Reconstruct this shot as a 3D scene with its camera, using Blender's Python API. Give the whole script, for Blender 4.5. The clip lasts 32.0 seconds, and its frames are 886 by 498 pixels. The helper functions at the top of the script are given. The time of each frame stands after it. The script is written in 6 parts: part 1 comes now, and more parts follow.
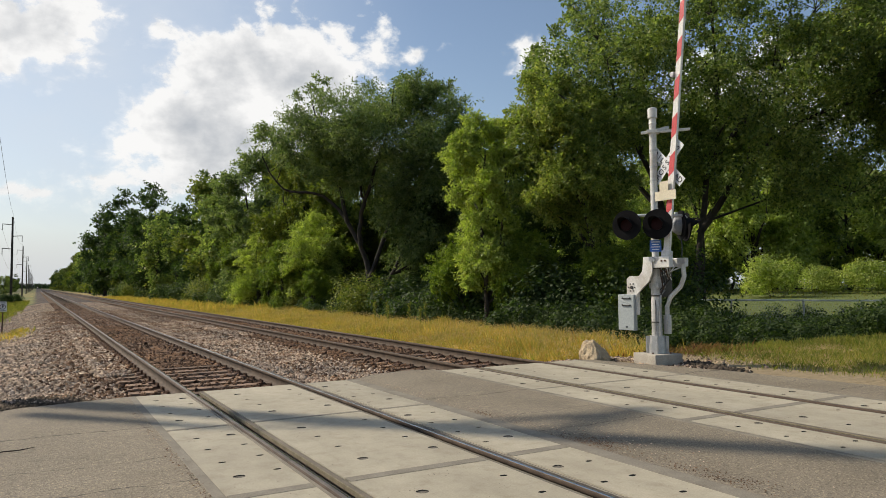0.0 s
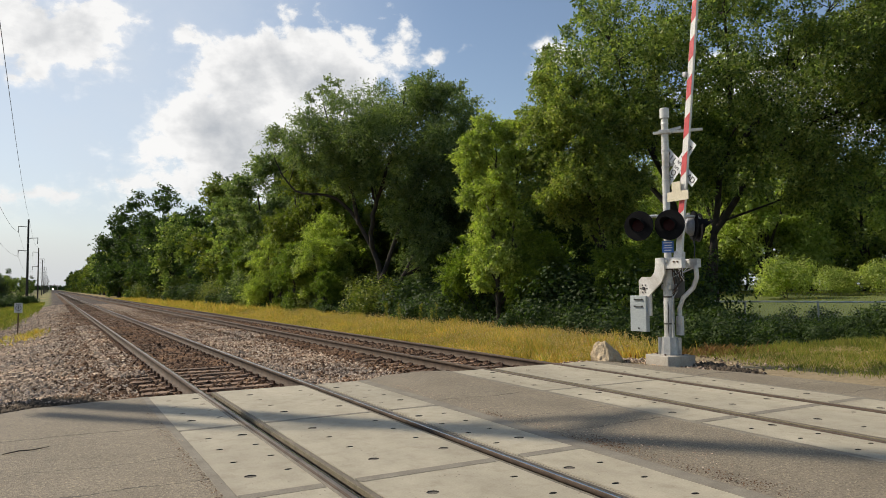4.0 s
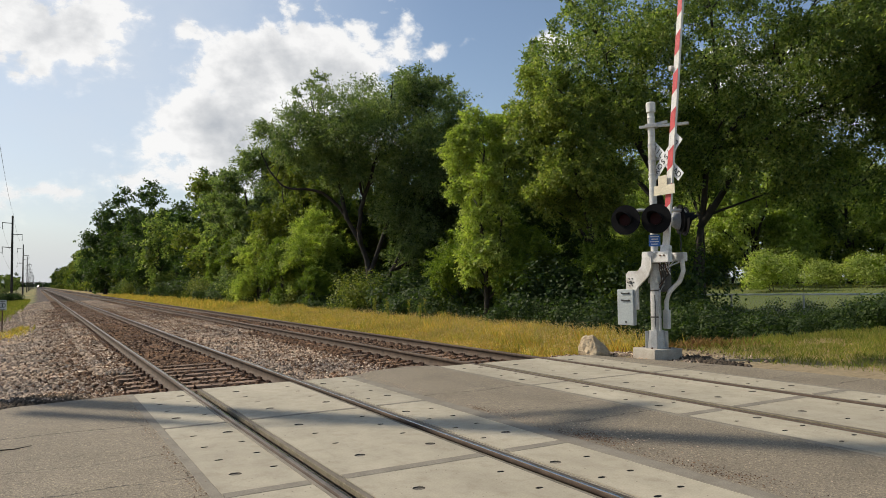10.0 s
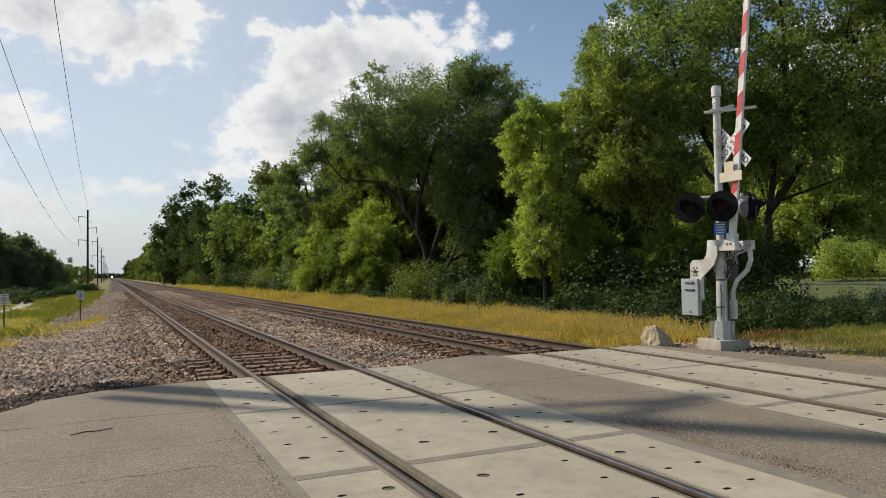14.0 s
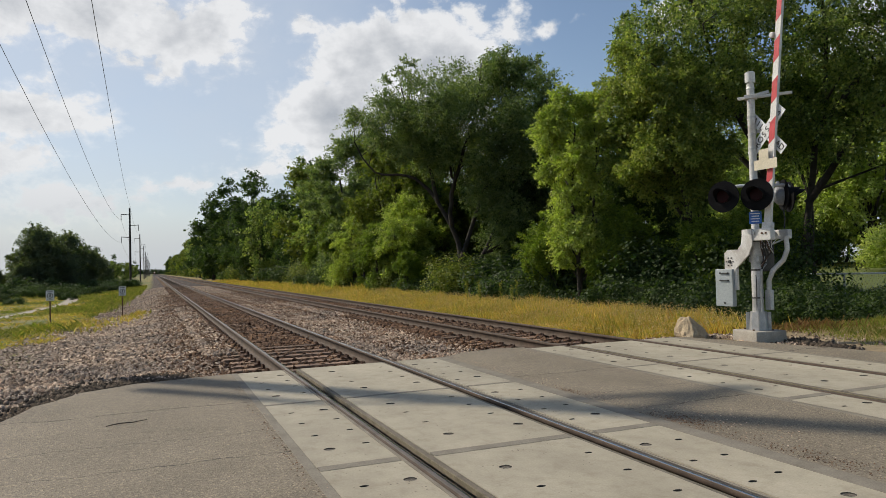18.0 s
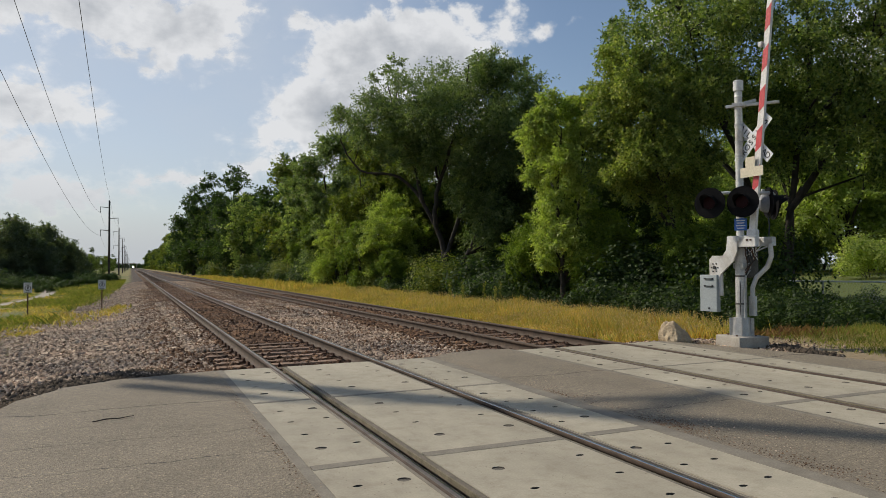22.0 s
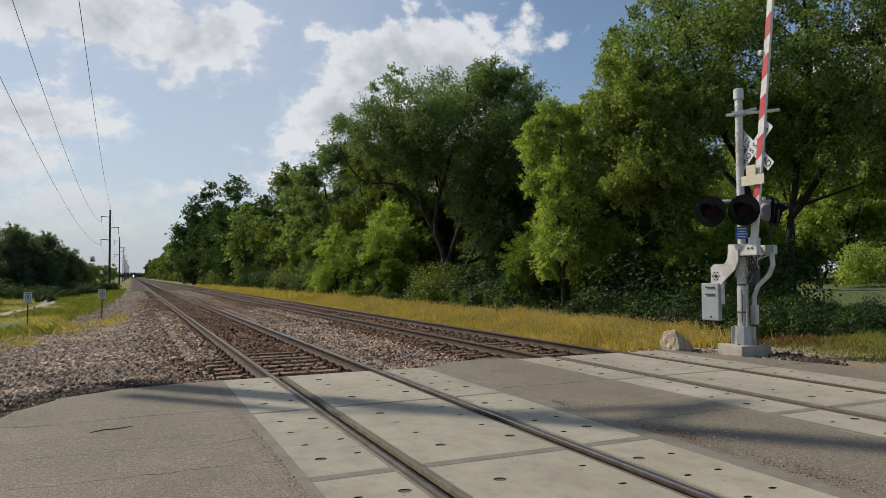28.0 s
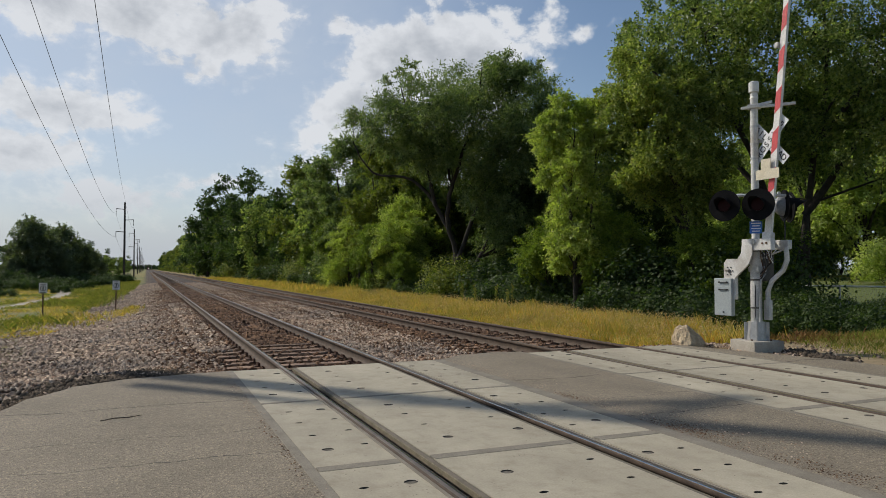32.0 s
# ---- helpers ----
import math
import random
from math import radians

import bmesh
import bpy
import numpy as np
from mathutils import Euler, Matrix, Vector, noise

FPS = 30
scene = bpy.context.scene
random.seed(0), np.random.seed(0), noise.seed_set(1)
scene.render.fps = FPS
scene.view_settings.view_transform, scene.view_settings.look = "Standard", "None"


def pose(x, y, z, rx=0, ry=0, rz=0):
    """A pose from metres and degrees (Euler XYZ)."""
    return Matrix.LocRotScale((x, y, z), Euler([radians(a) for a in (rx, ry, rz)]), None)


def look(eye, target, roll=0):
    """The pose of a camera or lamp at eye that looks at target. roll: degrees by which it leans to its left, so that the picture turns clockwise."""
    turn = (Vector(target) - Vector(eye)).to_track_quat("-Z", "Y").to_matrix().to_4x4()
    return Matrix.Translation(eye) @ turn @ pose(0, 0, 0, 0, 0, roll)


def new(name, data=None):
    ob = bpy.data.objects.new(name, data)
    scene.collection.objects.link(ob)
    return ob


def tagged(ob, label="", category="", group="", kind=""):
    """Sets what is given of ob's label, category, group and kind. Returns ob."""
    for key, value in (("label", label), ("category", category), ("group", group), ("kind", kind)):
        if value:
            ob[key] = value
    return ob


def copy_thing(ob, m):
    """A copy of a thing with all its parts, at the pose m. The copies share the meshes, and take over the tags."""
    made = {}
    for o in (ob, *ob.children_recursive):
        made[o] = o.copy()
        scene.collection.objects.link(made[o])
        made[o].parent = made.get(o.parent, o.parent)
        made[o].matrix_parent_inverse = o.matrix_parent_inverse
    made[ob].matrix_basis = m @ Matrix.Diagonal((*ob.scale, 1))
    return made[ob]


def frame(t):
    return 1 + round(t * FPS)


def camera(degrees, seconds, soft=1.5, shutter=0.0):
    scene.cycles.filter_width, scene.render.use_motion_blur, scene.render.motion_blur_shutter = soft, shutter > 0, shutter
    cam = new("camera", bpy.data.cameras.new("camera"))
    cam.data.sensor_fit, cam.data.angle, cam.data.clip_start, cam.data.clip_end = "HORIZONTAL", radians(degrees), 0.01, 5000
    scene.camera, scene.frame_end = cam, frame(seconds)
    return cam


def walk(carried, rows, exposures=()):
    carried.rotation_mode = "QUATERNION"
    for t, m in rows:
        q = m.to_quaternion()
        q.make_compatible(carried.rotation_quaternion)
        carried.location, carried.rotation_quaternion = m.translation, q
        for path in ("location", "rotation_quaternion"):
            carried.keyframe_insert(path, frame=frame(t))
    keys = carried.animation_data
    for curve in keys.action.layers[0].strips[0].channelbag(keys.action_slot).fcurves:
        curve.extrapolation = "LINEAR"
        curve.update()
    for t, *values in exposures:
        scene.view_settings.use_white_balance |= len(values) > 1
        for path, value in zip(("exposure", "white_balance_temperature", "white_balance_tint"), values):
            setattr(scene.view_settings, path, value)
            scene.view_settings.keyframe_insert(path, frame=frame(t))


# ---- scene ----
cam = camera(64.6, 32.0, soft=0.8)
PATH = [
    (0, (-2.539, -9.755, 1.387), (2.472, -1.116, 1.902), -0.40),
    (0.5, (-2.54, -9.75, 1.384), (2.444, -1.098, 1.929), -0.39),
    (1, (-2.545, -9.753, 1.384), (2.45, -1.108, 1.943), -0.33),
    (1.5, (-2.542, -9.763, 1.383), (2.439, -1.109, 1.927), -0.35),
    (2, (-2.537, -9.758, 1.382), (2.392, -1.074, 1.92), -0.44),
    (2.5, (-2.537, -9.755, 1.378), (2.388, -1.068, 1.92), -0.50),
    (3, (-2.541, -9.773, 1.383), (2.339, -1.059, 1.902), -0.59),
    (3.5, (-2.529, -9.761, 1.379), (2.338, -1.042, 1.928), -0.37),
    (5.5, (-2.529, -9.75, 1.381), (2.33, -1.022, 1.845), -0.66),
    (6, (-2.524, -9.734, 1.376), (2.319, -0.996, 1.833), -0.62),
    (6.5, (-2.518, -9.746, 1.382), (2.286, -0.987, 1.827), -0.68),
    (7, (-2.505, -9.744, 1.372), (2.264, -0.966, 1.815), -0.75),
    (7.5, (-2.481, -9.771, 1.374), (2.285, -0.99, 1.809), -0.91),
    (8, (-2.454, -9.795, 1.373), (2.282, -0.999, 1.815), -0.70),
    (8.5, (-2.444, -9.809, 1.372), (2.301, -1.016, 1.791), -1.05),
    (9, (-2.451, -9.795, 1.374), (2.311, -1.012, 1.809), -0.84),
    (9.5, (-2.482, -9.773, 1.382), (2.345, -1.028, 1.851), -0.79),
    (10, (-2.496, -9.748, 1.384), (2.512, -1.104, 1.844), -0.73),
    (10.5, (-2.514, -9.761, 1.385), (2.75, -1.269, 1.802), 0.63),
    (11, (-2.514, -9.767, 1.382), (2.432, -1.082, 1.705), 0.45),
    (11.5, (-2.518, -9.757, 1.384), (2.297, -0.997, 1.681), 0.16),
    (12, (-2.513, -9.717, 1.385), (2.244, -0.928, 1.74), 0.22),
    (12.5, (-2.522, -9.75, 1.385), (2.267, -0.984, 1.845), -0.42),
    (13, (-2.513, -9.76, 1.381), (2.092, -0.894, 1.817), -1.32),
    (13.5, (-2.513, -9.716, 1.376), (1.867, -0.734, 1.762), -1.20),
    (14, (-2.543, -9.754, 1.378), (1.743, -0.725, 1.71), -0.89),
    (14.5, (-2.545, -9.735, 1.379), (1.676, -0.673, 1.644), -0.77),
    (16.5, (-2.477, -9.752, 1.37), (1.289, -0.491, 1.626), -1.15),
    (17, (-2.466, -9.797, 1.374), (1.289, -0.532, 1.615), -0.99),
    (17.5, (-2.448, -9.81, 1.373), (1.358, -0.565, 1.578), -1.14),
    (18, (-2.45, -9.803, 1.37), (1.377, -0.567, 1.615), -1.45),
    (18.5, (-2.481, -9.764, 1.375), (1.276, -0.499, 1.582), -1.46),
    (19, (-2.53, -9.731, 1.372), (1.247, -0.474, 1.574), -0.72),
    (19.5, (-2.565, -9.734, 1.373), (1.149, -0.451, 1.58), -0.54),
    (20, (-2.578, -9.732, 1.373), (1.11, -0.438, 1.521), -0.38),
    (20.5, (-2.572, -9.729, 1.372), (1.197, -0.467, 1.495), -0.46),
    (21, (-2.573, -9.747, 1.38), (1.397, -0.57, 1.53), -0.37),
    (21.5, (-2.558, -9.749, 1.375), (1.503, -0.613, 1.603), -0.29),
    (22, (-2.548, -9.764, 1.378), (1.514, -0.629, 1.617), -0.30),
    (22.5, (-2.536, -9.756, 1.381), (1.585, -0.649, 1.655), -0.32),
    (23, (-2.533, -9.743, 1.383), (1.788, -0.732, 1.755), -0.77),
    (23.5, (-2.539, -9.755, 1.374), (1.759, -0.731, 1.693), -0.43),
    (24, (-2.543, -9.745, 1.369), (1.644, -0.667, 1.633), -0.26),
    (24.5, (-2.544, -9.749, 1.374), (1.577, -0.641, 1.605), -0.11),
    (25, (-2.528, -9.753, 1.373), (1.56, -0.63, 1.604), -0.17),
    (27.5, (-2.539, -9.734, 1.372), (1.477, -0.582, 1.73), -0.19),
    (28, (-2.538, -9.737, 1.378), (1.517, -0.603, 1.744), -0.39),
    (28.5, (-2.535, -9.739, 1.375), (1.565, -0.627, 1.779), -0.06),
    (29, (-2.538, -9.658, 1.399), (1.279, -0.449, 2.192), -1.44),
    (29.5, (-2.558, -9.718, 1.372), (1.35, -0.552, 2.211), -1.08),
    (30, (-2.56, -9.718, 1.364), (1.508, -0.605, 1.994), -1.67),
    (30.5, (-2.543, -9.712, 1.373), (1.755, -0.697, 1.872), -1.56),
    (31, (-2.53, -9.726, 1.363), (1.825, -0.734, 1.789), -1.91),
    (31.5, (-2.495, -9.679, 1.359), (1.593, -0.556, 1.622), -1.14),
    (32, (-2.498, -9.717, 1.355), (1.396, -0.511, 1.639), 0.01),
]
walk(cam, [(t, look(eye, target, roll)) for t, eye, target, roll in PATH], exposures=[(0.0, 0.15, 6850, 10), (11.0, 0.14, 6800, 10), (14.0, 0.03, 6750, 10), (17.0, -0.02, 6650, 10), (20.0, -0.1, 6600, 10), (21.2, -0.1, 6600, 10), (22.3, -0.2, 6580, 10), (23.2, -0.2, 6560, 10), (24.2, -0.14, 6550, 10), (27.0, -0.17, 6500, 10), (29.0, -0.22, 6400, 10), (32.0, -0.23, 6400, 10)])

# ---------------------------------------------------------------- light
SUN_AZ, SUN_EL = -41.0, 40.0
world = bpy.data.worlds.new("sky")
scene.world = world
world.use_nodes = True
wn = world.node_tree.nodes
wl = world.node_tree.links
sky = wn.new("ShaderNodeTexSky")
sky.sky_type = "NISHITA"
sky.sun_disc = False
sky.sun_elevation = radians(SUN_EL)
sky.sun_rotation = radians(SUN_AZ)
sky.air_density, sky.dust_density, sky.ozone_density = 1.0, 0.9, 1.2
wn["Background"].inputs["Strength"].default_value = 0.115
wl.new(sky.outputs["Color"], wn["Background"].inputs["Color"])

sun_way = Vector((math.sin(radians(SUN_AZ)) * math.cos(radians(SUN_EL)), math.cos(radians(SUN_AZ)) * math.cos(radians(SUN_EL)), math.sin(radians(SUN_EL))))
sun = new("sun", bpy.data.lights.new("sun", "SUN"))
sun.data.energy = 3.7
sun.data.angle = radians(0.95)
sun.data.color = (1.0, 0.915, 0.785)
sun.matrix_world = look(sun_way * 50, (0, 0, 0))


# ---------------------------------------------------------------- materials
def nodes_of(name, rough=0.8, metal=0.0):
    m = bpy.data.materials.new(name)
    m.use_nodes = True
    nt = m.node_tree
    b = nt.nodes["Principled BSDF"]
    b.inputs["Roughness"].default_value = rough
    b.inputs["Metallic"].default_value = metal
    return m, nt, b


def noise_node(nt, scale, detail=4.0, rough=0.55, vec=None):
    n = nt.nodes.new("ShaderNodeTexNoise")
    n.inputs["Scale"].default_value = scale
    n.inputs["Detail"].default_value = detail
    n.inputs["Roughness"].default_value = rough
    if vec is not None:
        nt.links.new(vec, n.inputs["Vector"])
    return n


def ramp_node(nt, fac, stops):
    r = nt.nodes.new("ShaderNodeValToRGB")
    nt.links.new(fac, r.inputs["Fac"])
    els = r.color_ramp.elements
    while len(els) < len(stops):
        els.new(0.5)
    for e, (p, c) in zip(els, stops):
        e.position = p
        e.color = (*c, 1) if len(c) == 3 else c
    return r.outputs["Color"]


def mix_node(nt, fac, a, b, blend="MIX"):
    n = nt.nodes.new("ShaderNodeMix")
    n.data_type = "RGBA"
    n.blend_type = blend
    if isinstance(fac, (int, float)):
        n.inputs[0].default_value = fac
    else:
        nt.links.new(fac, n.inputs[0])
    for k, v in ((6, a), (7, b)):
        if isinstance(v, tuple):
            n.inputs[k].default_value = (*v, 1)
        else:
            nt.links.new(v, n.inputs[k])
    return n.outputs[2]


def math_node(nt, op, a, b=0.0, c=0.0, clamp=False):
    n = nt.nodes.new("ShaderNodeMath")
    n.operation = op
    n.use_clamp = clamp
    for k, v in enumerate((a, b, c)):
        if isinstance(v, (int, float)):
            n.inputs[k].default_value = v
        else:
            nt.links.new(v, n.inputs[k])
    return n.outputs[0]


def bump_node(nt, bsdf, height, strength, distance):
    n = nt.nodes.new("ShaderNodeBump")
    n.inputs["Strength"].default_value = strength
    n.inputs["Distance"].default_value = distance
    nt.links.new(height, n.inputs["Height"])
    nt.links.new(n.outputs["Normal"], bsdf.inputs["Normal"])


def place_of(nt):
    g = nt.nodes.new("ShaderNodeNewGeometry")
    return g.outputs["Position"], g.outputs["Random Per Island"]


def smooth(nt, v, lo, hi):
    n = nt.nodes.new("ShaderNodeMapRange")
    n.interpolation_type = "SMOOTHSTEP"
    nt.links.new(v, n.inputs[0])
    n.inputs[1].default_value = lo
    n.inputs[2].default_value = hi
    return n.outputs[0]


def grainy(name, dark, light, scale=8.0, fine=90.0, rough=0.85, metal=0.0, bump=0.25, dist=0.01, stain=None, random_by=0.0):
    """Two-scale mottled surface: broad stains and fine grain with relief."""
    m, nt, b = nodes_of(name, rough, metal)
    pos, isl = place_of(nt)
    broad = noise_node(nt, scale, 5, 0.6, pos)
    small = noise_node(nt, fine, 3, 0.6, pos)
    col = ramp_node(nt, broad.outputs["Fac"], [(0.3, dark), (0.7, light)])
    g = ramp_node(nt, small.outputs["Fac"], [(0.3, (0.72, 0.72, 0.72)), (0.7, (1.15, 1.15, 1.15))])
    col = mix_node(nt, 0.8, col, g, "MULTIPLY")
    if stain:
        s = noise_node(nt, scale * 0.35, 6, 0.7, pos)
        col = mix_node(nt, ramp_node(nt, s.outputs["Fac"], [(0.55, (0, 0, 0)), (0.72, (0.8, 0.8, 0.8))]), col, stain)
    if random_by:
        oi = nt.nodes.new("ShaderNodeObjectInfo")
        v = math_node(nt, "MULTIPLY_ADD", oi.outputs["Random"], random_by, 1 - random_by / 2)
        hs = nt.nodes.new("ShaderNodeHueSaturation")
        nt.links.new(col, hs.inputs["Color"])
        nt.links.new(v, hs.inputs["Value"])
        col = hs.outputs["Color"]
    nt.links.new(col, b.inputs["Base Color"])
    bump_node(nt, b, small.outputs["Fac"], bump, dist)
    return m


def island_mat(name, cols, rough=0.9, bump=0.0, trans=0.0, through_tint=(1.2, 1.5, 0.5)):
    """Each loose piece takes its own tint out of a short row of colours; trans lets light shine through thin leaves."""
    m, nt, b = nodes_of(name, rough)
    pos, isl = place_of(nt)
    n = len(cols)
    col = ramp_node(nt, isl, [(k / max(1, n - 1), c) for k, c in enumerate(cols)])
    big = noise_node(nt, 0.5, 5, 0.65, pos)
    col = mix_node(nt, 0.8, col, ramp_node(nt, big.outputs["Fac"], [(0.32, (0.56, 0.6, 0.6)), (0.66, (1.3, 1.22, 1.02))]), "MULTIPLY")
    nt.links.new(col, b.inputs["Base Color"])
    b.inputs["Specular IOR Level"].default_value = 0.25
    if bump:
        small = noise_node(nt, 60, 3, 0.6, pos)
        bump_node(nt, b, small.outputs["Fac"], bump, 0.01)
    if trans:
        t = nt.nodes.new("ShaderNodeBsdfTranslucent")
        nt.links.new(mix_node(nt, 1.0, col, through_tint, "MULTIPLY"), t.inputs["Color"])
        mx = nt.nodes.new("ShaderNodeMixShader")
        mx.inputs[0].default_value = trans
        nt.links.new(b.outputs[0], mx.inputs[1])
        nt.links.new(t.outputs[0], mx.inputs[2])
        nt.links.new(mx.outputs[0], nt.nodes["Material Output"].inputs["Surface"])
    return m


def matt(m):
    m.node_tree.nodes["Principled BSDF"].inputs["Specular IOR Level"].default_value = 0.08
    return m


def plain(name, col, rough=0.5, metal=0.0, emit=0.0):
    m, nt, b = nodes_of(name, rough, metal)
    b.inputs["Base Color"].default_value = (*col, 1)
    if emit:
        b.inputs["Emission Color"].default_value = (*col, 1)
        b.inputs["Emission Strength"].default_value = emit
    return m


def asphalt_mat():
    m, nt, b = nodes_of("asphalt", 0.85)
    pos, isl = place_of(nt)
    chips = nt.nodes.new("ShaderNodeTexVoronoi")
    chips.inputs["Scale"].default_value = 95
    nt.links.new(pos, chips.inputs["Vector"])
    broad = noise_node(nt, 0.7, 6, 0.65, pos)
    col = ramp_node(nt, broad.outputs["Fac"], [(0.3, (0.180, 0.151, 0.108)), (0.7, (0.264, 0.223, 0.163))])
    tint = ramp_node(nt, chips.outputs["Color"], [(0.1, (0.42, 0.40, 0.38)), (0.4, (0.92, 0.92, 0.92)), (0.75, (1.2, 1.18, 1.12)), (0.92, (2.1, 2.02, 1.85))])
    col = mix_node(nt, 0.75, col, tint, "MULTIPLY")
    wave = noise_node(nt, 1.6, 5, 0.6, pos)
    sep = nt.nodes.new("ShaderNodeSeparateXYZ")
    nt.links.new(pos, sep.inputs[0])
    # long thin cracks across the road, wandering a little
    y = math_node(nt, "MULTIPLY_ADD", wave.outputs["Fac"], 0.35, sep.outputs["Y"])
    for at, wide in ((-2.02, 0.012), (-3.42, 0.005), (-4.22, 0.007)):
        away = math_node(nt, "ABSOLUTE", math_node(nt, "SUBTRACT", y, at))
        line = math_node(nt, "LESS_THAN", away, wide)
        gap = ramp_node(nt, noise_node(nt, 5.0, 3, 0.6, pos).outputs["Fac"], [(0.34, (0, 0, 0)), (0.46, (0.85, 0.85, 0.85))])
        col = mix_node(nt, math_node(nt, "MULTIPLY", line, gap), col, (0.035, 0.028, 0.02))
    nt.links.new(col, b.inputs["Base Color"])
    bump_node(nt, b, chips.outputs["Distance"], 0.5, 0.006)
    return m


def concrete_mat():
    m, nt, b = nodes_of("panel_concrete", 0.8)
    pos, isl = place_of(nt)
    broad = noise_node(nt, 1.1, 6, 0.65, pos)
    fine = noise_node(nt, 70, 4, 0.6, pos)
    streak = nt.nodes.new("ShaderNodeMapping")
    streak.inputs["Scale"].default_value = (1.6, 0.6, 1.0)
    nt.links.new(pos, streak.inputs["Vector"])
    worn = noise_node(nt, 1.4, 5, 0.6, streak.outputs["Vector"])
    col = ramp_node(nt, broad.outputs["Fac"], [(0.3, (0.358, 0.318, 0.236)), (0.7, (0.464, 0.416, 0.312))])
    col = mix_node(nt, 0.5, col, ramp_node(nt, worn.outputs["Fac"], [(0.32, (0.78, 0.77, 0.75)), (0.62, (1.08, 1.08, 1.08))]), "MULTIPLY")
    col = mix_node(nt, 0.6, col, ramp_node(nt, fine.outputs["Fac"], [(0.3, (0.8, 0.8, 0.8)), (0.7, (1.12, 1.12, 1.12))]), "MULTIPLY")
    pits = nt.nodes.new("ShaderNodeTexVoronoi")
    pits.inputs["Scale"].default_value = 22
    nt.links.new(pos, pits.inputs["Vector"])
    patch = noise_node(nt, 2.6, 4, 0.6, pos)
    pit = math_node(nt, "MULTIPLY", math_node(nt, "LESS_THAN", pits.outputs["Distance"], 0.13), smooth(nt, patch.outputs["Fac"], 0.5, 0.62))
    col = mix_node(nt, pit, col, (0.14, 0.115, 0.085))
    blot = noise_node(nt, 5.5, 6, 0.75, pos)
    col = mix_node(nt, 0.55, col, ramp_node(nt, blot.outputs["Fac"], [(0.35, (0.74, 0.71, 0.66)), (0.5, (1.0, 1.0, 1.0)), (0.68, (1.12, 1.12, 1.1))]), "MULTIPLY")
    oi = nt.nodes.new("ShaderNodeObjectInfo")
    hs = nt.nodes.new("ShaderNodeHueSaturation")
    nt.links.new(col, hs.inputs["Color"])
    nt.links.new(math_node(nt, "MULTIPLY_ADD", oi.outputs["Random"], 0.14, 0.93), hs.inputs["Value"])
    nt.links.new(hs.outputs["Color"], b.inputs["Base Color"])
    bump_node(nt, b, fine.outputs["Fac"], 0.25, 0.004)
    return m


